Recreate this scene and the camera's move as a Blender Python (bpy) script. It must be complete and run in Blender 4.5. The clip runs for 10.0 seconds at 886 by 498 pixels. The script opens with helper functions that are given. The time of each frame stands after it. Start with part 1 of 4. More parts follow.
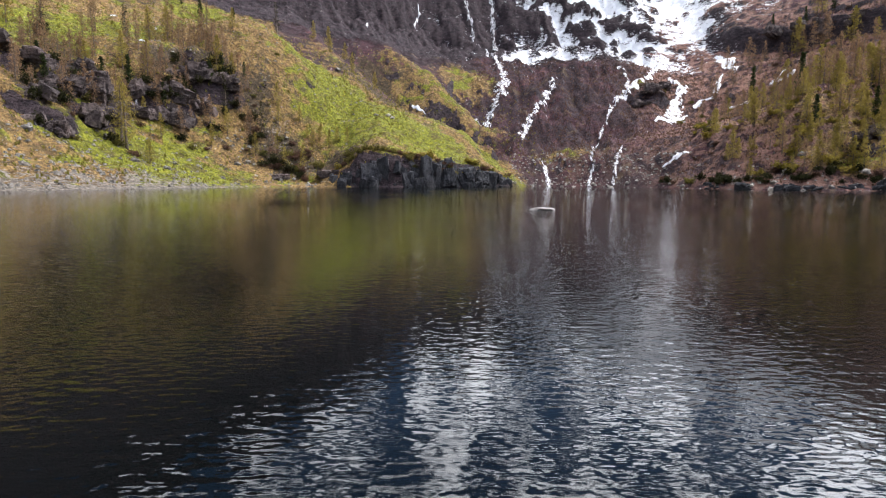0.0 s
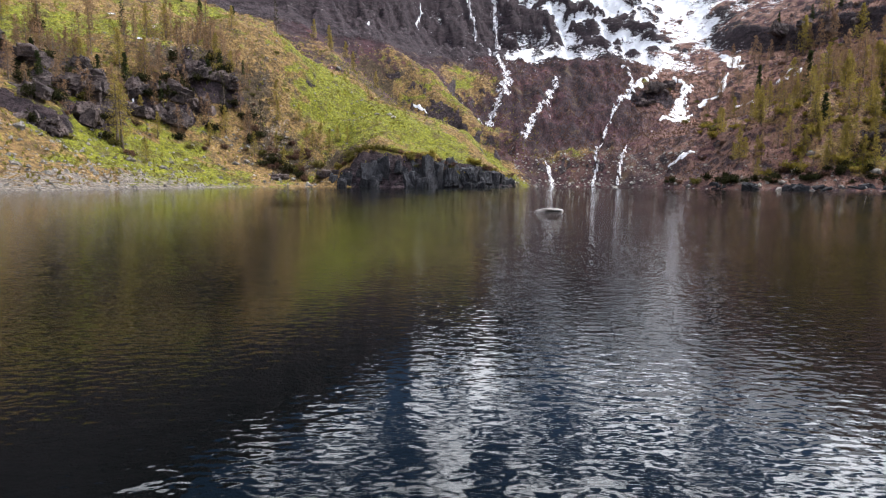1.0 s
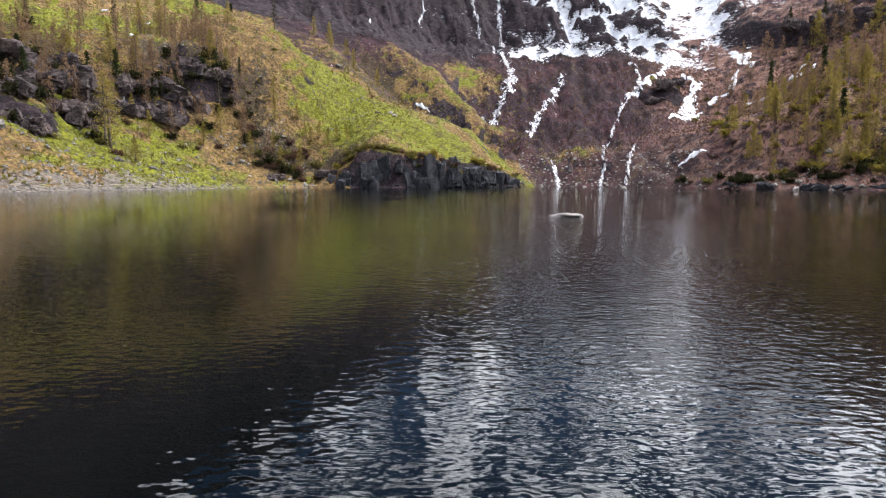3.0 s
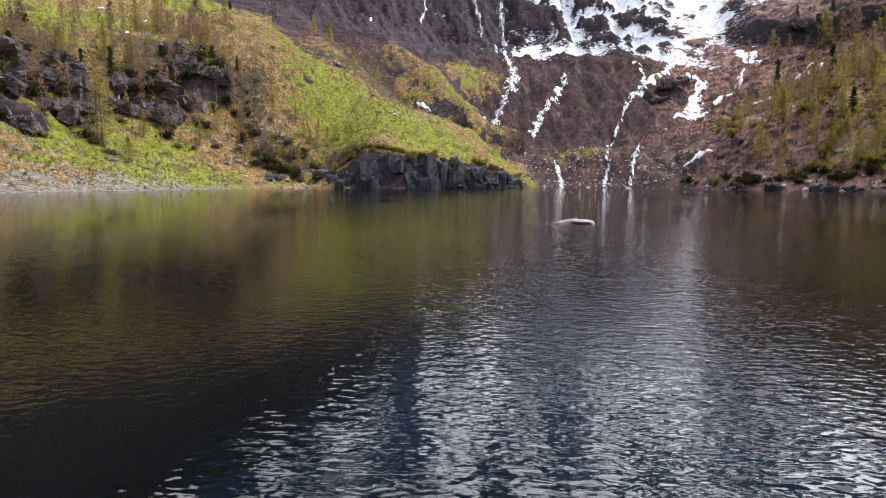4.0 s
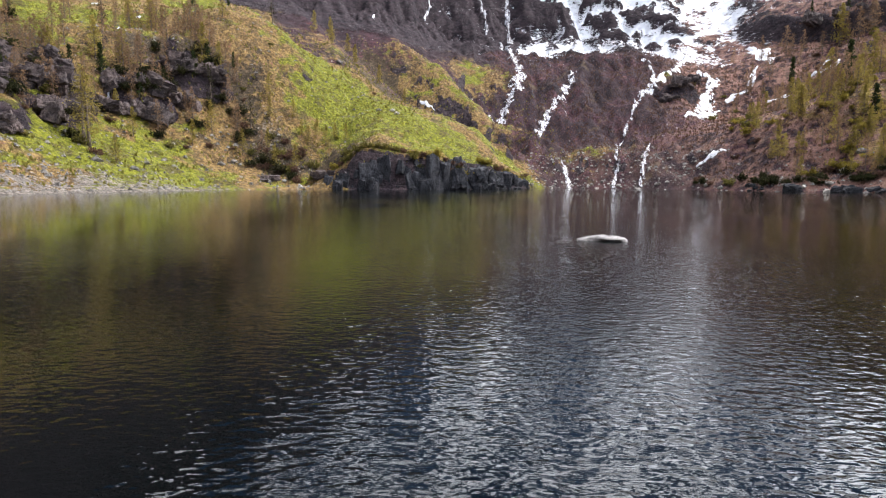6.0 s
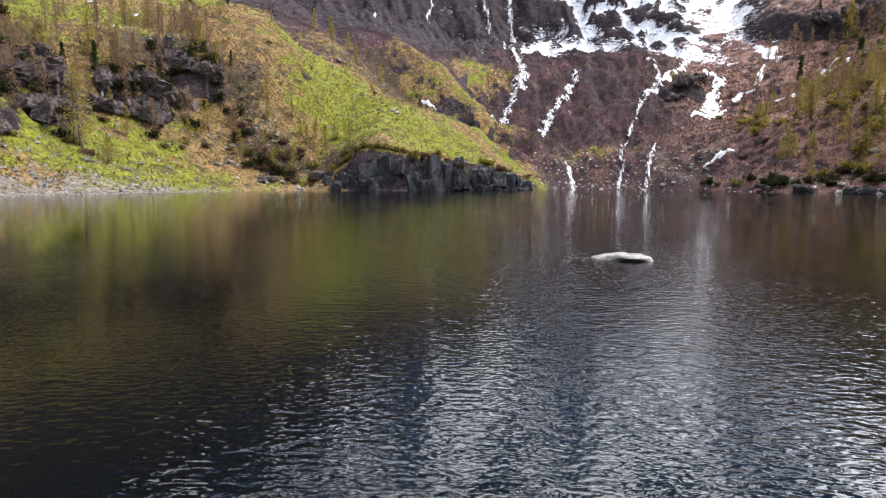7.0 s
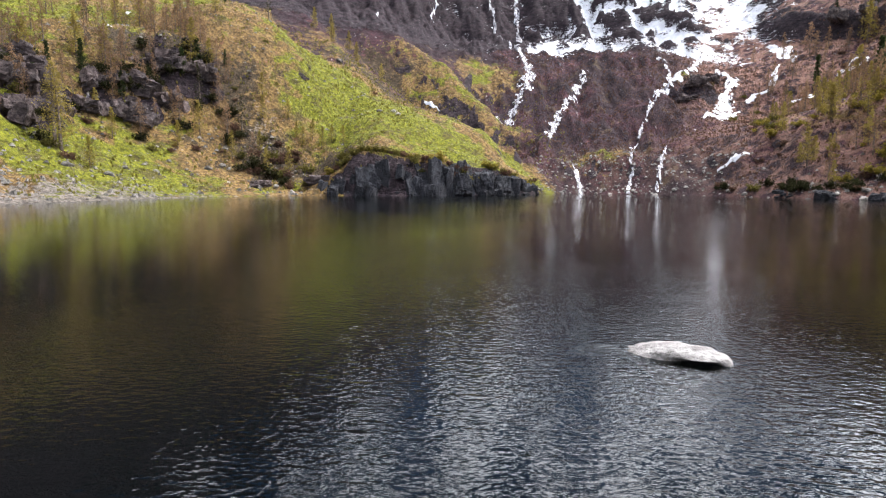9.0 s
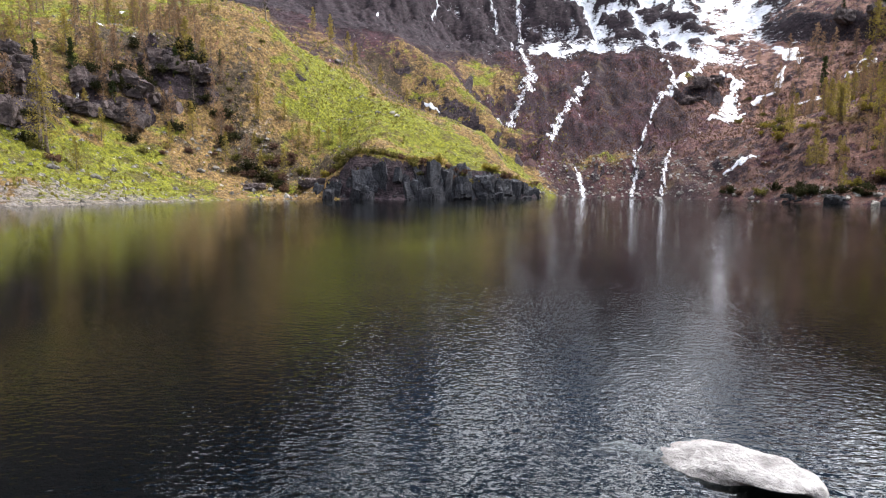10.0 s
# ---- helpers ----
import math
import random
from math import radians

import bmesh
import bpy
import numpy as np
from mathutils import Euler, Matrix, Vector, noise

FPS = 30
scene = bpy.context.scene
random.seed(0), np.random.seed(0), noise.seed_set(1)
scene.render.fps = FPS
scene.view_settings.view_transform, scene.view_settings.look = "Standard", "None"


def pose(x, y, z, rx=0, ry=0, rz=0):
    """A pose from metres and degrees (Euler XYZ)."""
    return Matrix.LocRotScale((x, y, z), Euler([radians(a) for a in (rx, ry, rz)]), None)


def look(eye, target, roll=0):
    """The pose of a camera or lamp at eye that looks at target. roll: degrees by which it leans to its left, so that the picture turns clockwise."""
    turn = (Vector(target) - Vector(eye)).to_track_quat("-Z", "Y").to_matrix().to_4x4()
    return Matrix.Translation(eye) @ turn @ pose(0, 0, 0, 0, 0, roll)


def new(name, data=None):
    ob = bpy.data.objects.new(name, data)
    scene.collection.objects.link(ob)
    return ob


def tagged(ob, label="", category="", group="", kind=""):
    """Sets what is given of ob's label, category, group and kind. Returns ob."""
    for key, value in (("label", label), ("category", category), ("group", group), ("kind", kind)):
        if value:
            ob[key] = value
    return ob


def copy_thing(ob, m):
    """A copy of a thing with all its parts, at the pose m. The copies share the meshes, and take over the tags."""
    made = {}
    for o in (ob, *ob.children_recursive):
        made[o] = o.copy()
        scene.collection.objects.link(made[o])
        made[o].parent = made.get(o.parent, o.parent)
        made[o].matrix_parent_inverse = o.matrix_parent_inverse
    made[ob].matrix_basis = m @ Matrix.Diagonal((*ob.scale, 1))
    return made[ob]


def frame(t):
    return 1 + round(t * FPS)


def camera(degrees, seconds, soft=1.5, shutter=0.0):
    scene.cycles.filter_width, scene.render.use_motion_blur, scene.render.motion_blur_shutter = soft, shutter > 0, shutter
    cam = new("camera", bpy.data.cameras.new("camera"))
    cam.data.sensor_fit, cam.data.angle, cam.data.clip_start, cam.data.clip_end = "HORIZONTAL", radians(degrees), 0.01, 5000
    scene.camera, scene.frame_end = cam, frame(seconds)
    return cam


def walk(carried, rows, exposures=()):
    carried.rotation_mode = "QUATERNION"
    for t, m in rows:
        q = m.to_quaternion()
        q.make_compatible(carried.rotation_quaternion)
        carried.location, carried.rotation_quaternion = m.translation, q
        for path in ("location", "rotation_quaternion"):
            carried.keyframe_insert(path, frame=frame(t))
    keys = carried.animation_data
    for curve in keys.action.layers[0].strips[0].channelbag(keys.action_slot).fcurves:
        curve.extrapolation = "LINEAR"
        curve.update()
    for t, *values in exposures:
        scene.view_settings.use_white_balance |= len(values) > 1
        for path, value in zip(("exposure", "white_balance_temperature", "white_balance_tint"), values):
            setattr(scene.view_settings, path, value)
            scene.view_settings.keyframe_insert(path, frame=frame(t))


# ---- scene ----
# ---- camera and its flight ----
cam = camera(75.0, 10.0, soft=1.2)
PATH = [
    (0, (-0.291, 1.048, 1.38), (-0.293, 3.034, 1.145), 0.4),
    (0.5, (-0.24, 2.055, 1.342), (-0.245, 4.041, 1.108), 0.4),
    (1, (-0.172, 3.049, 1.31), (-0.182, 5.036, 1.076), 0.4),
    (1.5, (-0.081, 4.065, 1.3), (-0.095, 6.051, 1.066), 0.4),
    (2, (-0.007, 5.121, 1.294), (-0.024, 7.107, 1.06), 0.4),
    (2.5, (0.038, 6.226, 1.278), (0.017, 8.212, 1.045), 0.3),
    (4, (0.324, 9.6, 1.378), (0.292, 11.586, 1.145), 0.3),
    (4.5, (0.434, 10.723, 1.398), (0.397, 12.71, 1.166), 0.3),
    (5, (0.536, 11.832, 1.411), (0.495, 13.818, 1.179), 0.3),
    (5.5, (0.648, 12.992, 1.435), (0.602, 14.978, 1.203), 0.3),
    (7, (0.981, 16.639, 1.657), (0.92, 18.625, 1.425), 0.3),
    (7.5, (1.146, 17.863, 1.736), (1.079, 19.848, 1.505), 0.3),
    (8, (1.29, 19.104, 1.878), (1.218, 21.089, 1.647), 0.3),
    (8.5, (1.464, 20.359, 2.07), (1.387, 22.344, 1.84), 0.3),
    (9, (1.656, 21.631, 2.273), (1.574, 23.616, 2.045), 0.4),
    (9.5, (1.866, 22.974, 2.387), (1.777, 24.959, 2.162), 0.4),
    (10, (2.089, 24.303, 2.488), (2.0, 26.289, 2.267), 0.5),
]
walk(cam, [(t, look(eye, target, roll)) for t, eye, target, roll in PATH], exposures=[(0, 0.0), (5, 0.11), (10, 0.24)])

# ---- sky and sun ----
SUN_TO = Vector((0.58, 0.22, 0.92)).normalized()
world = bpy.data.worlds.new("sky")
scene.world = world
world.use_nodes = True
wn, wl = world.node_tree.nodes, world.node_tree.links
sky = wn.new("ShaderNodeTexSky")
sky.sky_type, sky.sun_disc = "NISHITA", False
sky.sun_elevation = math.asin(SUN_TO.z)
sky.sun_rotation = math.atan2(SUN_TO.x, SUN_TO.y)
sky.altitude = 2000
sky.dust_density, sky.ozone_density = 0.3, 2.5
# broken cloud, the same all round
wco, wmap, wnoise, wramp, wmix = (wn.new("ShaderNode" + n) for n in ("TexCoord", "Mapping", "TexNoise", "ValToRGB", "Mix"))
wmap.inputs["Location"].default_value = (3.1, 1.7, 0.4)
wnoise.inputs["Scale"].default_value, wnoise.inputs["Detail"].default_value = 6.5, 8
wramp.color_ramp.elements[0].position, wramp.color_ramp.elements[1].position = 0.49, 0.60
wmix.data_type = "RGBA"
# clouds glow more the nearer they stand to the sun
wdot, wglow, wcloud = wn.new("ShaderNodeVectorMath"), wn.new("ShaderNodeMapRange"), wn.new("ShaderNodeMix")
wdot.operation = "DOT_PRODUCT"
wdot.inputs[1].default_value = SUN_TO
wglow.inputs["From Min"].default_value, wglow.inputs["From Max"].default_value = -0.1, 0.98
wcloud.data_type = "RGBA"
wcloud.inputs["A"].default_value, wcloud.inputs["B"].default_value = (4.5, 5.0, 5.8, 1), (86.0, 87.5, 94.0, 1)
wl.new(wco.outputs["Generated"], wdot.inputs[0])
wl.new(wdot.outputs["Value"], wglow.inputs["Value"])
wl.new(wglow.outputs["Result"], wcloud.inputs["Factor"])
wl.new(wcloud.outputs["Result"], wmix.inputs["B"])
wsep, wdiv, wadd, wcomb = (wn.new("ShaderNode" + n) for n in ("SeparateXYZ", "VectorMath", "Math", "CombineXYZ"))
wdiv.operation, wadd.inputs[1].default_value = "DIVIDE", 0.22
wl.new(wco.outputs["Generated"], wsep.inputs[0])
wl.new(wsep.outputs["Z"], wadd.inputs[0])
for k in range(3):
    wl.new(wadd.outputs[0], wcomb.inputs[k])
wl.new(wco.outputs["Generated"], wdiv.inputs[0])
wl.new(wcomb.outputs[0], wdiv.inputs[1])
wl.new(wdiv.outputs["Vector"], wmap.inputs["Vector"])
wl.new(wmap.outputs["Vector"], wnoise.inputs["Vector"])
wl.new(wnoise.outputs["Fac"], wramp.inputs["Fac"])
wl.new(wramp.outputs["Color"], wmix.inputs["Factor"])
wl.new(sky.outputs["Color"], wmix.inputs["A"])
back = wn["Background"]
back.inputs["Strength"].default_value = 0.115
wl.new(wmix.outputs["Result"], back.inputs["Color"])

sun = new("sun", bpy.data.lights.new("sun", "SUN"))
sun.data.energy, sun.data.angle, sun.data.color = 5.0, radians(0.6), (1.0, 0.96, 0.91)
sun.matrix_world = look(SUN_TO * 500, (0, 0, 0))

# ---- materials ----

def node(m, kind, **inputs):
    n = m.node_tree.nodes.new("ShaderNode" + kind)
    for k, v in inputs.items():
        n.inputs[k].default_value = v
    return n


def wire(m, a, b):
    m.node_tree.links.new(a, b)


def noise_of(m, vec, scale, detail=4.0, rough=0.55, stretch=None):
    n = node(m, "TexNoise", Scale=scale, Detail=detail, Roughness=rough)
    if stretch:
        mp = node(m, "Mapping", Scale=stretch)
        wire(m, vec, mp.inputs["Vector"])
        vec = mp.outputs["Vector"]
    wire(m, vec, n.inputs["Vector"])
    return n.outputs["Fac"]


def calc(m, op, a, b=None, c=None, clamp=False):
    n = m.node_tree.nodes.new("ShaderNodeMath")
    n.operation, n.use_clamp = op, clamp
    for slot, v in zip(n.inputs, (a, b, c)):
        if v is None:
            continue
        if isinstance(v, (int, float)):
            slot.default_value = v
        else:
            wire(m, v, slot)
    return n.outputs[0]


def step(m, v, lo, hi):
    n = node(m, "MapRange")
    n.interpolation_type = "SMOOTHSTEP"
    n.inputs["From Min"].default_value, n.inputs["From Max"].default_value = lo, hi
    wire(m, v, n.inputs["Value"])
    return n.outputs["Result"]


def blend(m, fac, a, b, kind="MIX"):
    n = m.node_tree.nodes.new("ShaderNodeMix")
    n.data_type, n.blend_type = "RGBA", kind
    for key, v in (("Factor", fac), ("A", a), ("B", b)):
        slot = next(i for i in n.inputs if i.name == key and i.enabled)
        if isinstance(v, tuple):
            slot.default_value = (*v, 1) if len(v) == 3 else v
        elif isinstance(v, (int, float)):
            slot.default_value = v
        else:
            wire(m, v, slot)
    return next(o for o in n.outputs if o.enabled)


def material(name, rough=0.9):
    m = bpy.data.materials.new(name)
    m.use_nodes = True
    m.node_tree.nodes["Principled BSDF"].inputs["Roughness"].default_value = rough
    m.node_tree.nodes["Principled BSDF"].inputs["Specular IOR Level"].default_value = 0.25
    return m, m.node_tree.nodes["Principled BSDF"]


def spot(m):
    return node(m, "NewGeometry").outputs["Position"]


def bumped(m, bsdf, height, metres, strength=1.0):
    b = node(m, "Bump", Strength=strength, Distance=metres)
    wire(m, height, b.inputs["Height"])
    wire(m, b.outputs["Normal"], bsdf.inputs["Normal"])


def node_color(m, vec, scale):
    n = node(m, "TexNoise", Scale=scale, Detail=3.0)
    wire(m, vec, n.inputs["Vector"])
    return n.outputs["Color"]


def ground_material():
    m, bsdf = material("alpine_ground", 0.95)
    p = spot(m)
    za, zb = node(m, "Attribute"), node(m, "Attribute")
    za.attribute_name, zb.attribute_name = "zone_a", "zone_b"
    sa, sb = node(m, "SeparateColor"), node(m, "SeparateColor")
    wire(m, za.outputs["Color"], sa.inputs["Color"])
    wire(m, zb.outputs["Color"], sb.inputs["Color"])
    big = noise_of(m, p, 0.11, 3)
    mid = noise_of(m, p, 0.42, 5, 0.65)
    fine = noise_of(m, p, 2.1, 5, 0.7)
    tiny = noise_of(m, p, 7.0, 3, 0.6)
    strata = noise_of(m, p, 0.6, 6, 0.7, (0.8, 0.8, 1.5))
    fleck = noise_of(m, p, 1.05, 4, 0.7)
    # turf: fresh green against straw and rust
    grass = blend(m, step(m, fine, 0.35, 0.65), (0.070, 0.078, 0.008), (0.190, 0.197, 0.015))
    straw = blend(m, step(m, fine, 0.38, 0.62), (0.090, 0.055, 0.022), (0.250, 0.165, 0.062))
    straw = blend(m, step(m, fleck, 0.58, 0.66), straw, (0.17, 0.085, 0.05))
    g = calc(m, "ADD", sa.outputs["Red"], calc(m, "ADD", calc(m, "MULTIPLY", calc(m, "SUBTRACT", noise_of(m, p, 0.24, 4, 0.58), 0.5), 2.2), calc(m, "MULTIPLY", calc(m, "SUBTRACT", big, 0.5), 1.4)))
    turf = blend(m, step(m, g, 0.26, 0.56), straw, grass)
    turf = blend(m, calc(m, "MULTIPLY", step(m, noise_of(m, p, 0.30, 8, 0.75), 0.53, 0.60), 0.75), turf, (0.062, 0.045, 0.020))
    turf = blend(m, calc(m, "MULTIPLY", step(m, noise_of(m, p, 1.4, 4, 0.7), 0.62, 0.68), 0.7), turf, (0.30, 0.27, 0.24))
    # scrub and wet peat between the turf
    sc = calc(m, "ADD", za.outputs["Alpha"], calc(m, "MULTIPLY", calc(m, "SUBTRACT", noise_of(m, p, 0.5, 8, 0.78), 0.5), 2.4))
    scrub = blend(m, step(m, fine, 0.36, 0.64), (0.024, 0.020, 0.012), (0.085, 0.058, 0.034))
    turf = blend(m, step(m, sc, 0.42, 0.60), turf, scrub)
    # heath: leafless dwarf shrub, purple brown
    heath = blend(m, step(m, fine, 0.34, 0.66), (0.019, 0.0085, 0.013), (0.082, 0.033, 0.043))
    heath = blend(m, step(m, mid, 0.54, 0.70), heath, (0.130, 0.055, 0.052))
    streak = noise_of(m, p, 0.55, 5, 0.7, (1.0, 0.28, 0.28))
    heath = blend(m, step(m, streak, 0.52, 0.66), heath, (0.030, 0.018, 0.020))
    heath = blend(m, calc(m, "MULTIPLY", step(m, noise_of(m, p, 0.75, 5, 0.75, (1.0, 0.4, 0.4)), 0.635, 0.67), 0.85), heath, (0.42, 0.39, 0.40))
    heath = blend(m, calc(m, "MULTIPLY", step(m, noise_of(m, p, 0.10, 6, 0.65), 0.41, 0.56), 0.8), heath, (0.020, 0.012, 0.016))
    heath = blend(m, calc(m, "MULTIPLY", step(m, noise_of(m, p, 0.38, 6, 0.7, (1.0, 0.22, 0.30)), 0.52, 0.62), 0.55), heath, (0.016, 0.009, 0.012))
    heath = blend(m, calc(m, "MULTIPLY", step(m, noise_of(m, p, 0.2, 5, 0.65, (1.3, 0.8, 0.8)), 0.56, 0.66), 0.40), heath, (0.15, 0.108, 0.055))
    # drier, paler heath with bleached grass and rubble
    heath = blend(m, calc(m, "MULTIPLY", zb.outputs["Alpha"], step(m, noise_of(m, p, 0.34, 7, 0.72), 0.42, 0.58)), heath, (0.23, 0.128, 0.098))
    hz = calc(m, "ADD", sb.outputs["Blue"], calc(m, "MULTIPLY", calc(m, "SUBTRACT", mid, 0.5), 1.2))
    col = blend(m, step(m, hz, 0.40, 0.60), turf, heath)
    # bare rock
    rock = blend(m, step(m, strata, 0.30, 0.70), (0.014, 0.010, 0.015), (0.062, 0.044, 0.051))
    crack = node(m, "TexVoronoi", Scale=0.55)
    crack.feature = "DISTANCE_TO_EDGE"
    cw = node(m, "VectorMath")
    cw.operation = "MULTIPLY_ADD"
    wire(m, node_color(m, p, 0.8), cw.inputs[0])
    cw.inputs[1].default_value = (1.6, 1.6, 1.6)
    wire(m, p, cw.inputs[2])
    wire(m, cw.outputs[0], crack.inputs["Vector"])
    gap = step(m, crack.outputs["Distance"], 0.0, 0.07)
    rock = blend(m, calc(m, "ADD", calc(m, "MULTIPLY", gap, 0.5), 0.5), (0.014, 0.013, 0.016), rock)
    rock = blend(m, step(m, fleck, 0.62, 0.72), rock, (0.19, 0.175, 0.18))
    rz = calc(m, "ADD", sa.outputs["Blue"], calc(m, "MULTIPLY", calc(m, "SUBTRACT", fleck, 0.5), 1.1))
    rz = step(m, rz, 0.44, 0.56)
    col = blend(m, rz, col, rock)
    # loose stone
    stone = blend(m, step(m, fine, 0.38, 0.60), (0.075, 0.065, 0.055), (0.21, 0.185, 0.165))
    sz = calc(m, "ADD", sb.outputs["Green"], calc(m, "MULTIPLY", calc(m, "SUBTRACT", fleck, 0.5), 1.5))
    col = blend(m, step(m, sz, 0.45, 0.57), col, stone)
    # mottling that all the bare ground shares
    mott = noise_of(m, p, 0.9, 8, 0.82)
    mott = blend(m, step(m, mott, 0.30, 0.70), (0.30, 0.28, 0.27), (1.75, 1.72, 1.66))
    col = blend(m, calc(m, "SUBTRACT", 0.85, calc(m, "MULTIPLY", step(m, hz, 0.40, 0.60), 0.45)), col, mott, "MULTIPLY")
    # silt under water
    silt_scatter = blend(m, step(m, mid, 0.4, 0.6), (0.005, 0.005, 0.003), (0.010, 0.010, 0.006))
    # blue-green scattered light of deep water, painted onto the bed by depth
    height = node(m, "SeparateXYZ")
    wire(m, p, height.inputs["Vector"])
    silt_scatter = blend(m, step(m, calc(m, "MULTIPLY", height.outputs["Z"], -1.0), 4.5, 8.8), silt_scatter, (0.0012, 0.0080, 0.0078))
    col = blend(m, sa.outputs["Green"], col, silt_scatter)
    # old snow
    snow = blend(m, step(m, mid, 0.3, 0.7), (0.66, 0.67, 0.71), (0.86, 0.87, 0.90))
    w = calc(m, "ADD", sb.outputs["Red"], calc(m, "MULTIPLY", calc(m, "SUBTRACT", noise_of(m, p, 0.24, 8, 0.76, (1.0, 0.6, 1.25)), 0.5), 1.7))
    w = calc(m, "ADD", w, calc(m, "MULTIPLY", calc(m, "SUBTRACT", noise_of(m, p, 0.85, 7, 0.8, (0.6, 0.6, 1.8)), 0.5), 3.2))
    w = step(m, w, 0.48, 0.53)
    col = blend(m, w, col, snow)
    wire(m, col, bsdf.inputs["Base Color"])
    rough_h = calc(m, "ADD", calc(m, "MULTIPLY", fine, 0.6), calc(m, "MULTIPLY", tiny, 0.25))
    rough_h = calc(m, "ADD", rough_h, calc(m, "MULTIPLY", calc(m, "MULTIPLY", strata, rz), 1.6))
    rough_h = calc(m, "ADD", calc(m, "MULTIPLY", rough_h, calc(m, "SUBTRACT", 1.0, calc(m, "MULTIPLY", w, 0.85))), calc(m, "MULTIPLY", w, 0.4))
    bumped(m, bsdf, rough_h, 0.8)
    return m


def water_material():
    m = bpy.data.materials.new("lake_water")
    m.use_nodes = True
    n = m.node_tree.nodes
    n.remove(n["Principled BSDF"])
    p = spot(m)
    wind = step(m, noise_of(m, p, 0.09, 2, 0.5, (1.0, 0.5, 1)), 0.32, 0.60)
    lee = node(m, "SeparateXYZ")
    wire(m, p, lee.inputs["Vector"])
    open_water = calc(m, "ADD", calc(m, "MULTIPLY", step(m, lee.outputs["X"], -18.0, 3.0), 0.30), 0.22)
    chop = noise_of(m, p, 1.0, 1.0, 0.5, (8.4, 13.2, 1))
    wave = noise_of(m, p, 1.0, 1.0, 0.45, (3.8, 6.4, 1))
    swell = noise_of(m, p, 1.0, 1.0, 0.45, (1.0, 1.9, 1))
    h = calc(m, "ADD", calc(m, "MULTIPLY", chop, 1.5), calc(m, "ADD", calc(m, "MULTIPLY", wave, 0.95), calc(m, "MULTIPLY", swell, 0.9)))
    h = calc(m, "MULTIPLY", h, calc(m, "ADD", calc(m, "MULTIPLY", wind, 0.7), 0.3))
    # a steady y tilt added to the ripples lifts reflections to brighter snow, sky
    b = node(m, "Bump", Strength=1.0, Distance=0.012)
    wire(m, calc(m, "ADD", calc(m, "MULTIPLY", h, open_water), calc(m, "MULTIPLY", lee.outputs["Y"], 0.55)), b.inputs["Height"])
    fres = node(m, "Fresnel", IOR=1.333)
    wire(m, b.outputs["Normal"], fres.inputs["Normal"])
    gloss = node(m, "BsdfGlossy", Roughness=0.012, Color=(0.88, 0.89, 0.89, 1))
    wire(m, b.outputs["Normal"], gloss.inputs["Normal"])
    clear = node(m, "BsdfTransparent", Color=(0.27, 0.32, 0.33, 1))
    mix = n.new("ShaderNodeMixShader")
    wire(m, fres.outputs["Fac"], mix.inputs["Fac"])
    wire(m, clear.outputs["BSDF"], mix.inputs[1])
    wire(m, gloss.outputs["BSDF"], mix.inputs[2])
    wire(m, mix.outputs["Shader"], n["Material Output"].inputs["Surface"])
    return m


def foam_material():
    m, bsdf = material("white_water", 0.5)
    p = spot(m)
    f = noise_of(m, p, 1.9, 5, 0.75, (1.3, 0.5, 0.5))
    wire(m, blend(m, step(m, f, 0.42, 0.60), (0.13, 0.115, 0.125), (0.80, 0.81, 0.86)), bsdf.inputs["Base Color"])
    bumped(m, bsdf, f, 0.25)
    return m


def snow_material():
    m, bsdf = material("old_snow", 0.6)
    p = spot(m)
    f = noise_of(m, p, 0.9, 5, 0.65)
    wire(m, blend(m, step(m, f, 0.35, 0.65), (0.62, 0.63, 0.67), (0.82, 0.83, 0.86)), bsdf.inputs["Base Color"])
    bumped(m, bsdf, f, 0.2)
    return m


def stone_material(name, dark, light, scale=3.0, spots=(0.10, 0.10, 0.10), jointed=0.6):
    m, bsdf = material(name, 0.88)
    p = node(m, "TexCoord").outputs["Object"]
    f, g = noise_of(m, p, scale, 6, 0.7), noise_of(m, p, scale * 3.7, 5, 0.7)
    col = blend(m, step(m, f, 0.32, 0.62), dark, light)
    col = blend(m, calc(m, "MULTIPLY", step(m, g, 0.56, 0.68), 0.6), col, spots)
    joint = node(m, "TexVoronoi", Scale=scale * 1.1)
    joint.feature = "DISTANCE_TO_EDGE"
    warp = node(m, "VectorMath")
    warp.operation = "MULTIPLY_ADD"
    wire(m, node_color(m, p, scale * 1.4), warp.inputs[0])
    warp.inputs[1].default_value = (0.9 / scale,) * 3
    wire(m, p, warp.inputs[2])
    wire(m, warp.outputs[0], joint.inputs["Vector"])
    seam = step(m, joint.outputs["Distance"], 0.0, 0.05)
    col = blend(m, calc(m, "ADD", calc(m, "MULTIPLY", seam, jointed), 1.0 - jointed), tuple(0.4 * c for c in dark), col)
    stain = noise_of(m, p, scale * 0.45, 4, 0.6)
    col = blend(m, calc(m, "MULTIPLY", step(m, stain, 0.50, 0.62), 0.65), col, tuple(0.55 * c for c in dark))
    var = blend(m, node(m, "ObjectInfo").outputs["Random"], (0.78, 0.78, 0.78), (1.15, 1.12, 1.08))
    wire(m, blend(m, 1.0, col, var, "MULTIPLY"), bsdf.inputs["Base Color"])
    bumped(m, bsdf, calc(m, "ADD", calc(m, "ADD", f, calc(m, "MULTIPLY", g, 0.4)), calc(m, "MULTIPLY", seam, 0.4 * jointed)), 0.32 / scale)
    return m


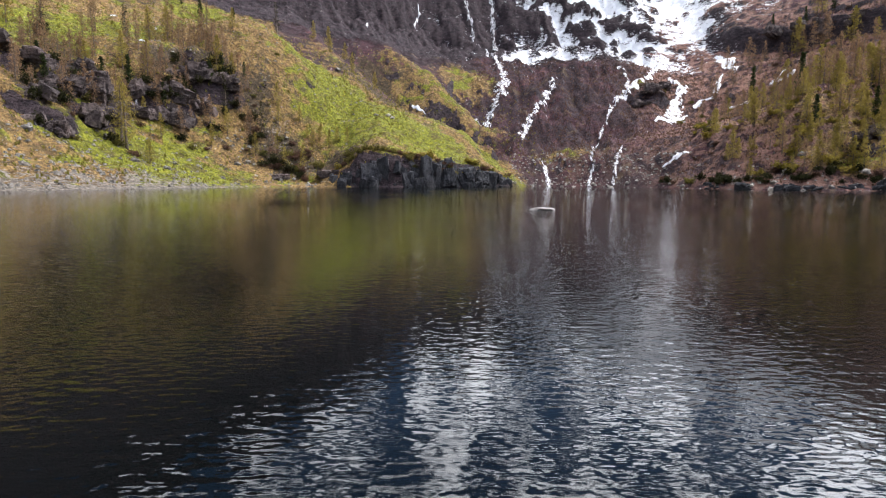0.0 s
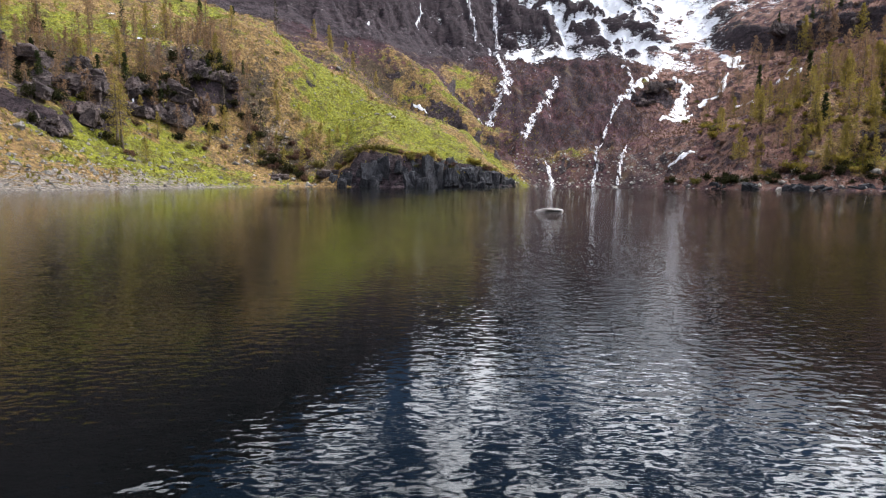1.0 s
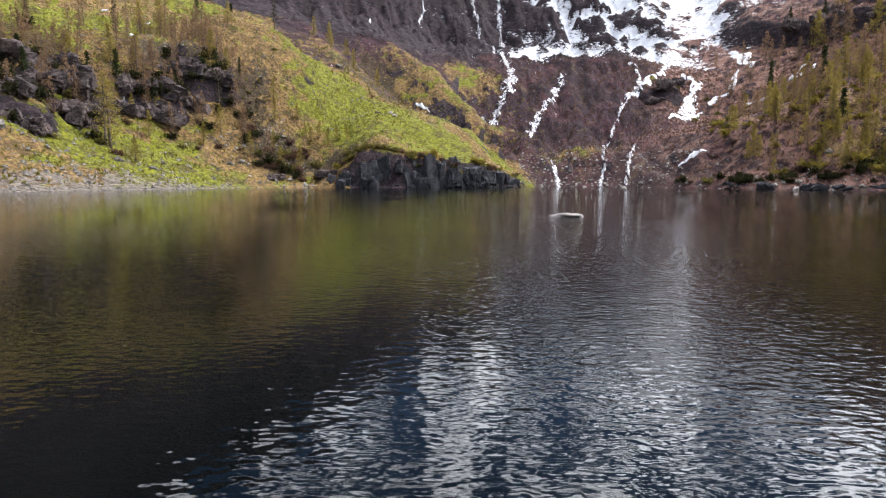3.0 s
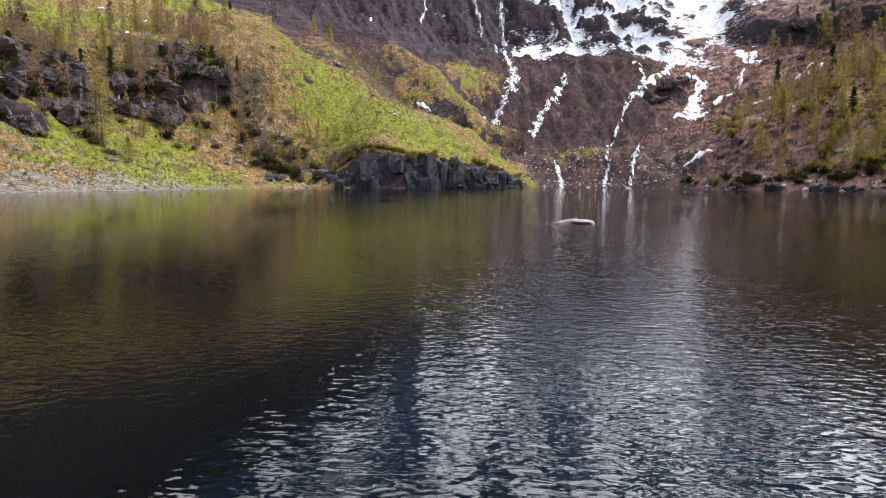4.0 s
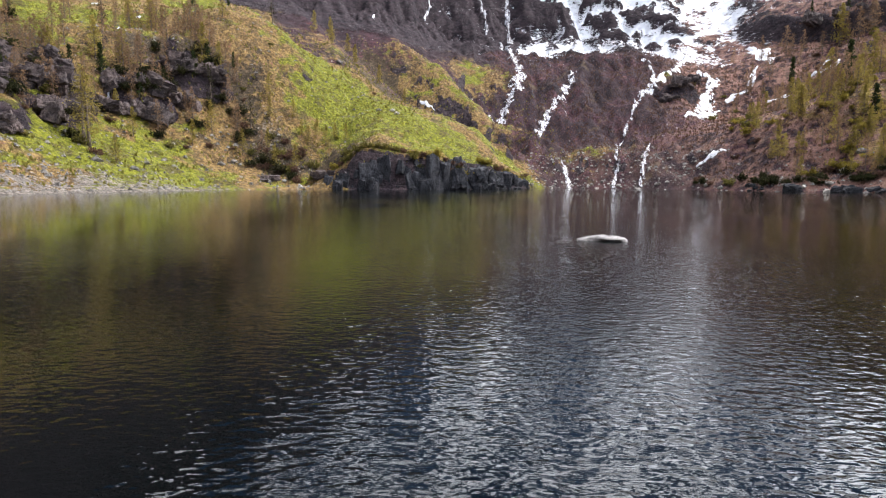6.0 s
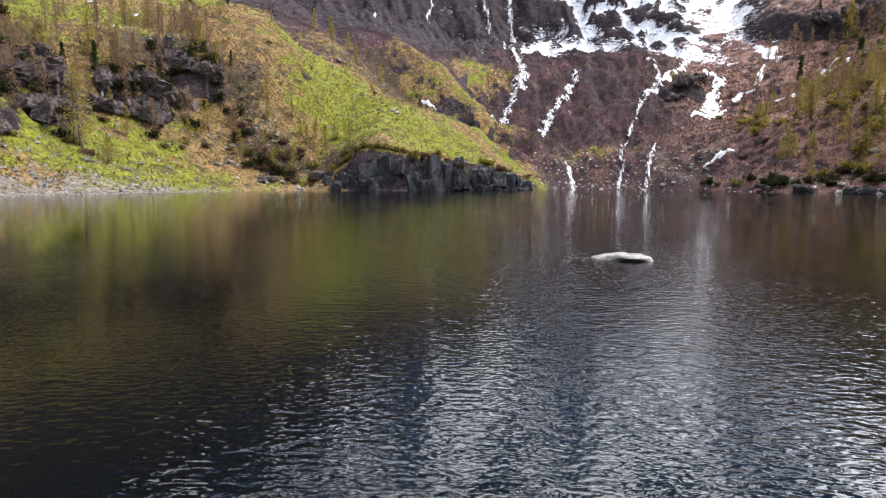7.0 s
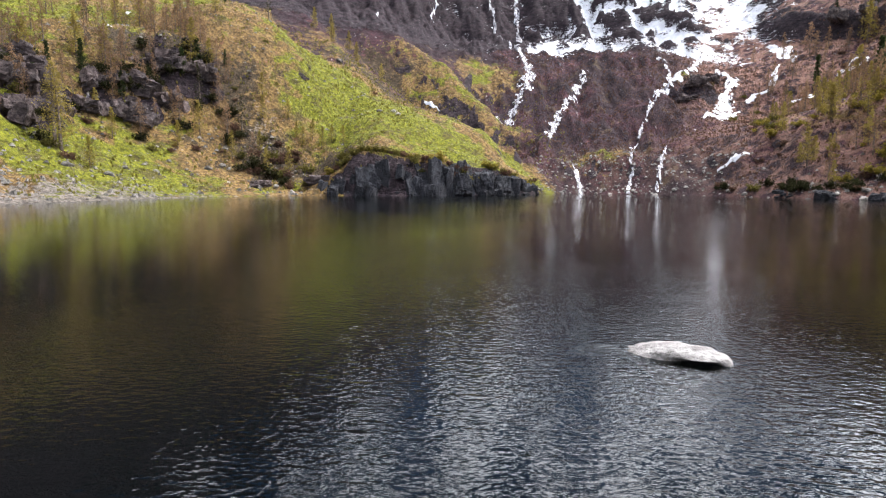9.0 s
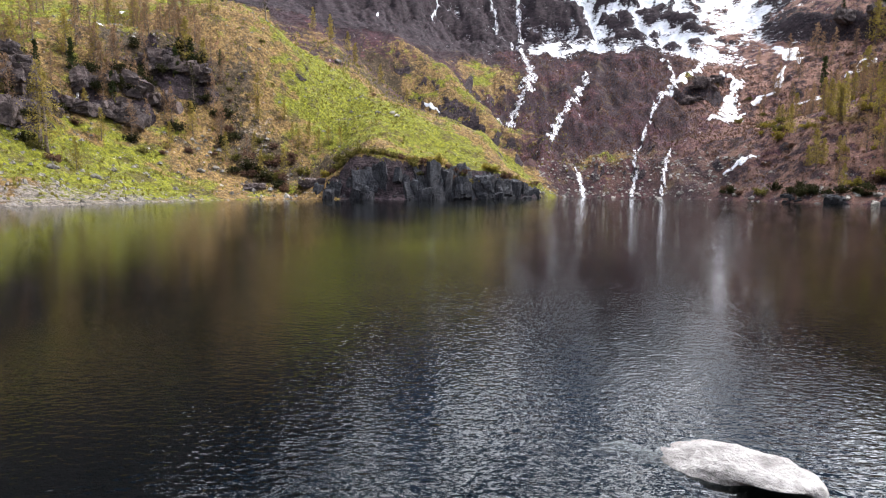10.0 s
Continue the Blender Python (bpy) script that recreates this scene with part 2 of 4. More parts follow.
def leaf_material(name, a, b):
    """Thin needles or leaves that let some light through; each plant a little different."""
    m = bpy.data.materials.new(name)
    m.use_nodes = True
    n = m.node_tree.nodes
    n.remove(n["Principled BSDF"])
    geo, info = node(m, "NewGeometry"), node(m, "ObjectInfo")
    var = calc(m, "ADD", calc(m, "MULTIPLY", geo.outputs["Random Per Island"], 0.55), calc(m, "MULTIPLY", info.outputs["Random"], 0.45))
    col = blend(m, var, a, b)
    d, t = node(m, "BsdfDiffuse"), node(m, "BsdfTranslucent")
    wire(m, col, d.inputs["Color"])
    wire(m, col, t.inputs["Color"])
    mix = node(m, "MixShader", Fac=0.55)
    wire(m, d.outputs["BSDF"], mix.inputs[1])
    wire(m, t.outputs["BSDF"], mix.inputs[2])
    wire(m, mix.outputs["Shader"], n["Material Output"].inputs["Surface"])
    return m


def bark_material(name, dark, light):
    m, bsdf = material(name, 0.95)
    p = node(m, "TexCoord").outputs["Object"]
    f = noise_of(m, p, 5.0, 5, 0.7, (1, 1, 0.25))
    wire(m, blend(m, step(m, f, 0.3, 0.7), dark, light), bsdf.inputs["Base Color"])
    bumped(m, bsdf, f, 0.05)
    return m


GROUND, WATER, FOAM, SNOW = ground_material(), water_material(), foam_material(), snow_material()
PALE_ROCK = stone_material("pale_lake_rock", (0.17, 0.163, 0.162), (0.36, 0.352, 0.35), 2.6, (0.115, 0.11, 0.105), 0.0)
GREY_ROCK = stone_material("grey_gneiss", (0.085, 0.08, 0.075), (0.24, 0.225, 0.21), 1.2)
DARK_ROCK = stone_material("dark_wet_rock", (0.012, 0.012, 0.016), (0.054, 0.057, 0.068), 0.5, (0.10, 0.095, 0.10), 0.3)
BLUFF_ROCK = stone_material("brown_bluff_rock", (0.026, 0.020, 0.023), (0.130, 0.102, 0.099), 0.8, (0.22, 0.19, 0.18), 0.35)
LIGHT_STONE = stone_material("light_stone", (0.20, 0.19, 0.175), (0.46, 0.44, 0.41), 1.6)
LARCH = leaf_material("larch_needles", (0.180, 0.148, 0.036), (0.37, 0.290, 0.085))
BUDS = leaf_material("bare_larch_twigs", (0.155, 0.100, 0.064), (0.34, 0.220, 0.130))
SPRUCE = leaf_material("dark_needles", (0.020, 0.030, 0.014), (0.055, 0.070, 0.025))
SHRUB = leaf_material("shrub_leaves", (0.060, 0.060, 0.018), (0.18, 0.155, 0.045))
RUST = leaf_material("rusty_shrub", (0.060, 0.036, 0.030), (0.165, 0.098, 0.066))
PINE = leaf_material("dwarf_pine_needles", (0.012, 0.015, 0.008), (0.050, 0.048, 0.020))
OLIVE = leaf_material("fresh_shrub_leaves", (0.15, 0.125, 0.022), (0.33, 0.26, 0.06))
TUFT = leaf_material("grass_tussock", (0.13, 0.125, 0.022), (0.30, 0.26, 0.08))
BARK = bark_material("larch_bark", (0.07, 0.055, 0.045), (0.19, 0.15, 0.125))
# ---- landform -------------------------------------------------------------

def hash2(ix, iy, seed):
    v = np.sin(ix * 127.1 + iy * 311.7 + seed * 74.7) * 43758.5453
    return v - np.floor(v)


def vnoise(x, y, seed=0):
    """Smooth value noise, 0 to 1, about one bump per unit."""
    ix, iy = np.floor(x), np.floor(y)
    fx, fy = x - ix, y - iy
    fx, fy = fx * fx * (3 - 2 * fx), fy * fy * (3 - 2 * fy)
    a, b = hash2(ix, iy, seed), hash2(ix + 1, iy, seed)
    c, d = hash2(ix, iy + 1, seed), hash2(ix + 1, iy + 1, seed)
    return (a * (1 - fx) + b * fx) * (1 - fy) + (c * (1 - fx) + d * fx) * fy


def fbm(x, y, octaves=4, seed=0):
    total, amp, size = 0.0, 0.5, 1.0
    for k in range(octaves):
        total = total + amp * (vnoise(x * size + 17.3 * k, y * size - 9.1 * k, seed + k) - 0.5)
        amp, size = amp * 0.55, size * 2.03
    return total


def ramp(v, lo, hi):
    u = np.clip((v - lo) / (hi - lo), 0, 1)
    return u * u * (3 - 2 * u)


def hump(x, y, cx, cy, rx, ry, turn=0.0):
    c, s = math.cos(radians(turn)), math.sin(radians(turn))
    u, v = ((x - cx) * c + (y - cy) * s) / rx, (-(x - cx) * s + (y - cy) * c) / ry
    return np.exp(-(u * u + v * v))


SHORE = [(-47, 58), (-41, 78), (-39, 92), (-33, 107), (-27, 115.5), (-19, 117.5), (-8, 120), (3, 127), (12, 138), (20, 149), (28, 155),
         (38, 153.5), (47, 147), (53, 137), (59, 124), (67, 113), (82, 105), (106, 92), (128, 60), (120, -10), (70, -60),
         (0, -75), (-60, -45), (-68, 5), (-55, 38)]


def rounded(points, rounds=3):
    pts = np.array(points, float)
    for _ in range(rounds):
        nxt = np.roll(pts, -1, 0)
        pts = np.stack([0.75 * pts + 0.25 * nxt, 0.25 * pts + 0.75 * nxt], 1).reshape(-1, 2)
    return pts


SHORE_LINE = rounded(SHORE, 2)


def shore_distance(x, y):
    """Metres from the waterline, negative over the lake."""
    shape = np.shape(x)
    x, y = np.ravel(x), np.ravel(y)
    best, inside = np.full(x.shape, 1e9), np.zeros(x.shape, bool)
    for (ax, ay), (bx, by) in zip(SHORE_LINE, np.roll(SHORE_LINE, -1, 0)):
        ex, ey = bx - ax, by - ay
        t = np.clip(((x - ax) * ex + (y - ay) * ey) / (ex * ex + ey * ey), 0, 1)
        best = np.minimum(best, (x - ax - t * ex) ** 2 + (y - ay - t * ey) ** 2)
        if ey:
            inside ^= ((ay > y) != (by > y)) & (x < ax + ex * (y - ay) / ey)
    return (np.sqrt(best) * np.where(inside, -1, 1)).reshape(shape)


BLUFFS = [(-60.5, 101, 6, 4, 50, 3.0), (-62.5, 91, 6, 4, 55, 3.2), (-64.5, 106, 7, 4, 40, 3.6), (-56, 119, 6, 4.5, 30, 3.2), (-51, 131, 7, 5, 20, 3.4),
          (-75, 100, 6, 4, 45, 3.0), (67, 197, 8, 5, 20, 4.5), (30, 203, 5, 3, 10, 1.6), (-27, 121.5, 4, 2.5, 10, 1.5), (84, 118, 5, 3, -20, 2.0), (112, 186, 12, 4, 10, 3.0)]


def land(x, y, rough=True):
    """Height of the ground over the water."""
    x, y = np.asarray(x, float), np.asarray(y, float)
    d = shore_distance(x, y)
    d = d + rough * (1.6 * fbm(x / 7, y / 7, 3, 3)) * ramp(np.abs(d), 0.0, 3.0)
    up = np.maximum(d, 0)
    left = 1 - ramp(x + 0.25 * (y - 150), -12, 22)
    right = ramp(x - 0.25 * (y - 150), 42, 72)
    mid = (1 - left) * (1 - right)
    # the three slopes round the lake, by metres from the shore
    h_left = np.interp(up, [0, 4, 12, 22, 34, 60, 90, 125, 200], [0, 1.0, 4.2, 11, 20.5, 39, 58, 102, 215])
    h_mid = np.interp(up, [0, 3, 10, 18, 24, 36, 70, 104, 114, 128, 150, 220], [0, 2.4, 7.6, 12.2, 13.8, 22.5, 44, 53.5, 66, 84, 124, 240])
    h_right = np.interp(up, [0, 3, 10, 20, 55, 90, 130, 200], [0, 2.0, 7.0, 13, 27, 46, 78, 140])
    h = left * h_left + mid * h_mid + right * h_right
    # grassy spur over the lake, its cliff foot, the gully behind it
    h = h + 12.5 * hump(x, y, -49, 147, 22, 14, -18) - 5.0 * hump(x, y, -92, 118, 16, 26)
    h = h + 3.2 * hump(x, y, -50, 158, 15, 7, -28)
    h = h + 6.0 * hump(x, y, -62, 127, 18, 9, 12) - 5.0 * hump(x, y, 11, 190, 12, 14)
    h = h + 1.0 * hump(x, y, -8, 150, 22, 9, -24) - 2.0 * hump(x, y, -22, 146, 10, 10)
    h = h - 8.0 * hump(x, y, -2, 173, 40, 6.5, -30) * ramp(up, 8, 22)
    h = h + 4.0 * hump(x, y, -8, 193, 40, 6, -35)
    cliff = ramp(x + rough * 5 * fbm(x / 4, y / 4, 3, 91), -27, -14) * (1 - ramp(x, 6, 19))
    h = h + cliff * ramp(up, 0.3, 2.2) * (7.2 - 0.16 * (x + 16)) * (1 - ramp(up, 9, 40))
    # rock bluffs: (x, y, half length, half width, turn, height)
    wob = rough * 6.0 * fbm(x / 5, y / 5, 4, 81)
    for bx, by, ra, rb, turn, tall in BLUFFS:
        h = h + 0.75 * tall * ramp(hump(x + wob, y + 0.6 * wob, bx, by, ra, rb, turn), 0.30, 0.62)
    # right-hand foot, dark step on the right slope
    h = h + 5.0 * hump(x, y, 86, 140, 16, 14) - 6.0 * hump(x, y, 86, 182, 22, 14)
    h = h + 6.0 * ramp(y + 1.4 * x, 366, 373) * ramp(x, 98, 110)
    if rough:
        rocky = ramp(y + 0.35 * x, 226, 262) * (1 - right) + ramp(h, 44, 60) * (1 - right) * ramp(y, 190, 215)
        rocky = np.clip(rocky, 0, 1)
        calm = ramp(up, 0.5, 6)
        h = h + calm * (3.2 * fbm(x / 22, y / 22, 4, 11) + 1.7 * fbm(x / 4.2, y / 4.2, 4, 23) + 1.1 * fbm(x / 1.7, y / 1.7, 2, 27))
        flute = np.abs(fbm((x + 0.35 * y) / 13, y / 22, 5, 31)) * 2
        ledge = np.abs(fbm(x / 30, h / 9, 3, 37)) * 2
        h = h + rocky * (15 * (0.3 - flute) + 10 * (0.25 - ledge) + 4 * fbm(x / 6, y / 6, 4, 41))
        h = h + right * calm * (3.5 * fbm(x / 14, y / 14, 4, 51) + 3.0 * (0.2 - np.abs(fbm(x / 26, h / 7, 3, 53))) * ramp(h, 14, 30))
        h = h + mid * calm * (1 - rocky) * 12.0 * (0.15 - np.abs(fbm(x / 9, y / 34, 4, 55)))
    # summit line
    tall_side = 1 - ramp(x + 0.25 * (y - 150), -170, 40)
    top = 85 + 64 * tall_side + 30 * right + 22 * fbm(x / 70, y / 70, 3, 61) * rough
    far = ramp(np.hypot(x, y - 60), 600, 2200)
    over = np.maximum(h - top, 0)
    h = np.where(h > top, top + 10 * (1 - np.exp(-over / 14)), h) + 60 * far * fbm(x / 400, y / 400, 3, 71) * rough
    behind = ramp(-y, -20, 60)
    h = h * (1 - 0.45 * behind)
    bed = -np.interp(-d, [0, 2, 8, 30], [0.0, 0.9, 4.0, 9.0])
    return np.where(d > 0, np.maximum(h, 0.12 * ramp(up, 0, 1)), bed)


def line_of(spans):
    """Grid lines from (start, end, spacing) spans."""
    cuts = [np.arange(a, b, s) for a, b, s in spans]
    return np.concatenate(cuts)


def stretched(start, end, first, grow):
    vals, v, s = [], start, first
    while (v < end) == (start < end):
        vals.append(v)
        s *= grow
        v += s if end > start else -s
    return np.array(vals + [end])


XS = np.concatenate([stretched(-110, -2600, 1.0, 1.22)[::-1], line_of([(-109.4, 136, 0.6)]), stretched(136, 2600, 1.0, 1.22)])
YS = np.concatenate([stretched(54, -2600, 1.0, 1.18)[::-1], line_of([(54.6, 240, 0.6), (240, 330, 1.0)]), stretched(330, 2900, 1.2, 1.2)])
GX, GY = np.meshgrid(XS, YS)
GZ = land(GX, GY)
GD = shore_distance(GX, GY)


def smoothed(a, n):
    k = np.ones(2 * n + 1) / (2 * n + 1)
    for axis in (0, 1):
        pad = [(n, n) if i == axis else (0, 0) for i in (0, 1)]
        a = np.apply_along_axis(lambda r: np.convolve(r, k, "valid"), axis, np.pad(a, pad, "edge"))
    return a


def zones(x, y, z, d):
    """What covers the ground: turf green, silt, rock; snow, loose stone, heath."""
    gy, gx = np.gradient(z, YS, XS)
    steep = np.hypot(gx, gy)
    left = 1 - ramp(x + 0.25 * (y - 150), -12, 22)
    right = ramp(x - 0.25 * (y - 150), 42, 72)
    mid = (1 - left) * (1 - right)
    n1, n2 = fbm(x / 26, y / 26, 3, 101), fbm(x / 9, y / 9, 3, 103)
    high = ramp(z - 0.10 * (x + 40) * left + 14 * n1, 44, 56) * ramp(y, 178, 205)
    back = ramp(y - np.interp(x, [-64, -46, -30, 0, 24], [212, 166, 160, 153, 151]) + 5 * n2, -1, 4) * left
    upper = left * ramp(z + 10 * n1 - 0.10 * np.abs(x + 40), 40, 50) * (1 - 0.95 * hump(x, y, -62, 171, 28, 13, -22)) * (1 - 0.7 * hump(x, y, -84, 132, 16, 14))
    green = left * 0.20 - 0.45 * right - 0.3 * back
    scrub = left * (0.17 + 1.1 * n2 + 0.5 * n1) + 0.40 * back + 0.45 * upper + 0.5 * left * ramp(z, 56, 74) + 0.12 * right
    for gx0, gy0, ra, rb, turn, w in GREENS:
        green = green + w * hump(x, y, gx0, gy0, ra, rb, turn)
    for gx0, gy0, ra, rb, turn, w in SCRUBS:
        scrub = scrub + w * hump(x, y, gx0, gy0, ra, rb, turn)
    heath = np.clip(0.75 * back + 0.7 * upper + mid * (0.75 + 0.4 * ramp(d, 6, 16)) + right * (0.85 + 1.2 * n1) + left * high, 0, 1.2)
    heath = heath * (1 - 0.85 * hump(x, y, RIDGE[0], RIDGE[1], 28, 5.0, RIDGE[2])) * (1 - 0.85 * hump(x, y, 2, 187, 26, 6, -31)) * (1 - 0.8 * hump(x, y, -22, 166, 24, 5, -36)) * (1 - 0.9 * hump(x, y, 9, 152, 18, 5, -28)) * (1 - 0.6 * hump(x, y, 86, 130, 20, 15, -20)) * (1 - 0.45 * hump(x, y, 40, 164, 24, 4)) * (1 - 0.85 * hump(x, y, 7, 209, 15, 12, -10)) * (1 - 0.7 * hump(x, y, 64, 199, 8, 5, 30)) * (1 - 0.9 * hump(x, y, -62, 173, 24, 9, -22)) * (1 - 0.9 * hump(x, y, 80, 116, 8, 5, -20))
    rock = ramp(steep - 0.3 * left, 1.05, 1.7) + 0.75 * high * (1 - 0.85 * right) + 0.5 * upper
    for bx, by, ra, rb, turn, tall in BLUFFS:
        rock = rock + 0.30 * tall / 3 * hump(x, y, bx, by, ra * 1.2, rb * 1.2, turn)
    rock = np.clip(rock + 0.35 * left * ramp(z, 60, 78) + 0.15 * right * ramp(z, 38, 52), 0, 1)
    cliff = ramp(x, -20.5, -17) * (1 - ramp(x, 12, 22)) * (1 - ramp(d, 0.8, 2.4)) * (d > -1)
    rock = np.maximum(rock, cliff)
    scree = 0.58 * (1 - ramp(x, -44, -30)) * (1 - ramp(d - 0.10 * (80 - y), 4, 13)) + 0.30 * (1 - ramp(d, 0.4, 1.8))
    scree = scree + 0.42 * hump(x, y, -36, 128, 5, 11, 20) + 0.20 * left * ramp(z, 44, 55) * (1 - ramp(z, 58, 70))
    scree = np.clip(scree * (1 - cliff), 0, 1)
    shelf = mid * ramp(d, 72, 82) * (1 - ramp(d, 102, 108)) * ramp(x, 18, 30)
    snow = 0.85 * shelf + 0.42 * ramp(d, 100, 112) * ramp(x + 0.1 * (y - 260), 34, 70) * (1 - ramp(x - 0.55 * (y - 240), 96, 122))
    snow = snow + 0.12 * ramp(y, 218, 236) * (1 - shelf) * (1 - left) + 0.10 * right * ramp(z, 26, 40)
    hollow = np.clip((smoothed(z, 7) - z) / 1.2, -1, 1)
    snow = snow + (0.55 * ramp(y, 222, 240) * (1 - 0.7 * left) + 0.15 * right) * hollow - 0.16 * ramp(steep, 1.3, 2.4)
    snow = snow + (0.36 * ramp(z, 66, 92) + 2.6 * ramp(z, 84, 100)) * (1 - left) * ramp(x, 10, 60) * (1 - 0.75 * right) - 0.35 * left
    for gx0, gy0, ra, rb, turn, w in SNOWS:
        snow = snow + w * hump(x, y, gx0, gy0, ra, rb, turn)
    snow = snow - 0.45 * (1 - ramp(y, 196, 226)) - 2 * (1 - ramp(d, 4, 8))
    snow = snow - 0.40 * (1 - ramp(x, 14, 44)) * ramp(y, 222, 242) * (1 - shelf)
    silt_scatter = 1 - ramp(d, -1.6, -0.2)
    return np.stack([green, silt_scatter, rock, scrub], -1), np.stack([snow, scree, heath, np.clip(0.8 * right + 0.9 * hump(x, y, 86, 196, 16, 18) + 0.35 * hump(x, y, 40, 160, 26, 8), 0, 1)], -1)


# (x, y, half length, half width, turn, amount)
RIDGE = (-7, 181.5, -26)
GREENS = [(-34, 156, 26, 6, -28, 0.9), (-10, 142, 18, 6, -22, 0.9), (-27, 141, 10, 7, 0, 0.5), (-53, 97, 10, 9, 30, 0.9), (-44, 92, 4, 12, 20, 0.35), (-44, 102, 9, 12, 20, 0.7), (0, 136, 14, 4, -38, 0.7), (-12, 131, 9, 5, -15, 0.4),
          (-82, 122, 14, 9, 20, 0.5), (-64, 140, 10, 8, 0, 0.2), (-40, 124, 9, 10, 0, -0.35), (-55, 136, 11, 7, 0, -0.35), (-62, 173, 20, 7, -22, 0.75), (-48, 163, 14, 6, -35, 0.5), (-78, 134, 11, 9, 0, 0.5), (-79, 117, 7, 6, 0, 0.4), (7, 209, 14, 11, -10, 0.35), (-22, 166, 22, 5, -36, 0.35), (10, 152, 16, 4, -28, 0.8), (64, 199, 8, 5, 30, 0.45), (80, 116, 7, 4, -20, 0.8), (88, 130, 16, 12, -20, 0.45), (40, 164, 22, 4, 0, 0.25),
          (2, 187, 24, 6, -31, 0.4), (-7, 181.5, 26, 5, -26, 0.3)]
SCRUBS = [(-33, 122, 9, 6, 20, 0.5), (-40, 130, 9, 10, 20, 0.30), (-66, 100, 7, 16, 20, 0.5), (-54, 122, 8, 8, 20, 0.45), (-49, 131, 8, 6, 20, 0.5), (-24, 126, 8, 5, 10, 0.4), (-62, 128, 9, 5, 20, 0.4),
          (-12, 145, 20, 8, -25, -0.8), (-53, 96, 8, 9, 0, -0.6), (-44, 101, 8, 10, 20, -0.4), (-34, 156, 24, 7, -28, -0.8), (90, 130, 20, 16, 0, 0.25), (-62, 173, 22, 8, -22, -0.7)]
SNOWS = [(72, 183, 6, 7, 20, 0.5), (84, 226, 5, 12, 30, 0.5)]

ground_mesh = bpy.data.meshes.new("ground")
rows_n, cols_n = GX.shape
ids = np.arange(rows_n * cols_n).reshape(rows_n, cols_n)
quads = np.stack([ids[:-1, :-1], ids[:-1, 1:], ids[1:, 1:], ids[1:, :-1]], -1).reshape(-1, 4)
ground_mesh.vertices.add(rows_n * cols_n)
ground_mesh.vertices.foreach_set("co", np.stack([GX, GY, GZ], -1).ravel())
ground_mesh.loops.add(quads.size)
ground_mesh.loops.foreach_set("vertex_index", quads.ravel())
ground_mesh.polygons.add(len(quads))
ground_mesh.polygons.foreach_set("loop_start", np.arange(len(quads)) * 4)
ground_mesh.polygons.foreach_set("use_smooth", np.ones(len(quads), bool))
ground_mesh.update(calc_edges=True)
zone_a, zone_b = zones(GX, GY, GZ, GD)
for zname, zvals in (("zone_a", zone_a), ("zone_b", zone_b)):
    layer = ground_mesh.color_attributes.new(zname, "FLOAT_COLOR", "POINT")
    layer.data.foreach_set("color", zvals.astype(np.float32).ravel())
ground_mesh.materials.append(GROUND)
ground = tagged(new("ground", ground_mesh), "steep alpine slopes of spring turf, heath, rock and old snow round a lake", "mountainside", kind="structure")

# lake
lake_mesh = bpy.data.meshes.new("water")
lake_mesh.from_pydata([(-120, -120, 0), (150, -120, 0), (150, 170, 0), (-120, 170, 0)], [], [(0, 1, 2, 3)])
lake_mesh.materials.append(WATER)
lake = tagged(new("water", lake_mesh), "dark clear mountain lake with small wind ripples", "lake", kind="structure")


# ---- helpers for things ----

def part(name, bm, mat, parent=None, label="", smooth=True):
    me = bpy.data.meshes.new(name)
    bm.to_mesh(me)
    bm.free()
    if smooth:
        me.polygons.foreach_set("use_smooth", np.ones(len(me.polygons), bool))
    me.materials.append(mat)
    ob = new(name, me)
    if parent is not None:
        ob.parent = parent
    if label:
        tagged(ob, label)
    return ob


def ground_at(x, y):
    return float(land(np.array([float(x)]), np.array([float(y)]))[0])


def tube(bm, pts, radii, sides=6):
    rings = []
    for k, p in enumerate(pts):
        a, b = Vector(pts[max(k - 1, 0)]), Vector(pts[min(k + 1, len(pts) - 1)])
        q = (b - a).to_track_quat("Z", "Y")
        rings.append([bm.verts.new(Vector(p) + q @ Vector((radii[k] * math.cos(2 * math.pi * s / sides), radii[k] * math.sin(2 * math.pi * s / sides), 0))) for s in range(sides)])
    for r0, r1 in zip(rings, rings[1:]):
        for s in range(sides):
            bm.faces.new((r0[s], r0[(s + 1) % sides], r1[(s + 1) % sides], r1[s]))
    bm.faces.new(rings[-1])
    bm.faces.new(rings[0][::-1])


def leaf(bm, p, size, rnd, lean=None):
    a = Vector((rnd.gauss(0, 1), rnd.gauss(0, 1), rnd.gauss(0, 0.6))).normalized()
    if lean is not None:
        a = (a * 0.5 + lean).normalized()
    b = a.cross(Vector((rnd.gauss(0, 1), rnd.gauss(0, 1), rnd.gauss(0, 1)))).normalized()
    w = size * rnd.uniform(0.3, 0.55)
    v = [bm.verts.new(p + q) for q in (b * -w * 0.5, a * size * 0.55 - b * w, a * size, a * size * 0.5 + b * w)]
    bm.faces.new(v)


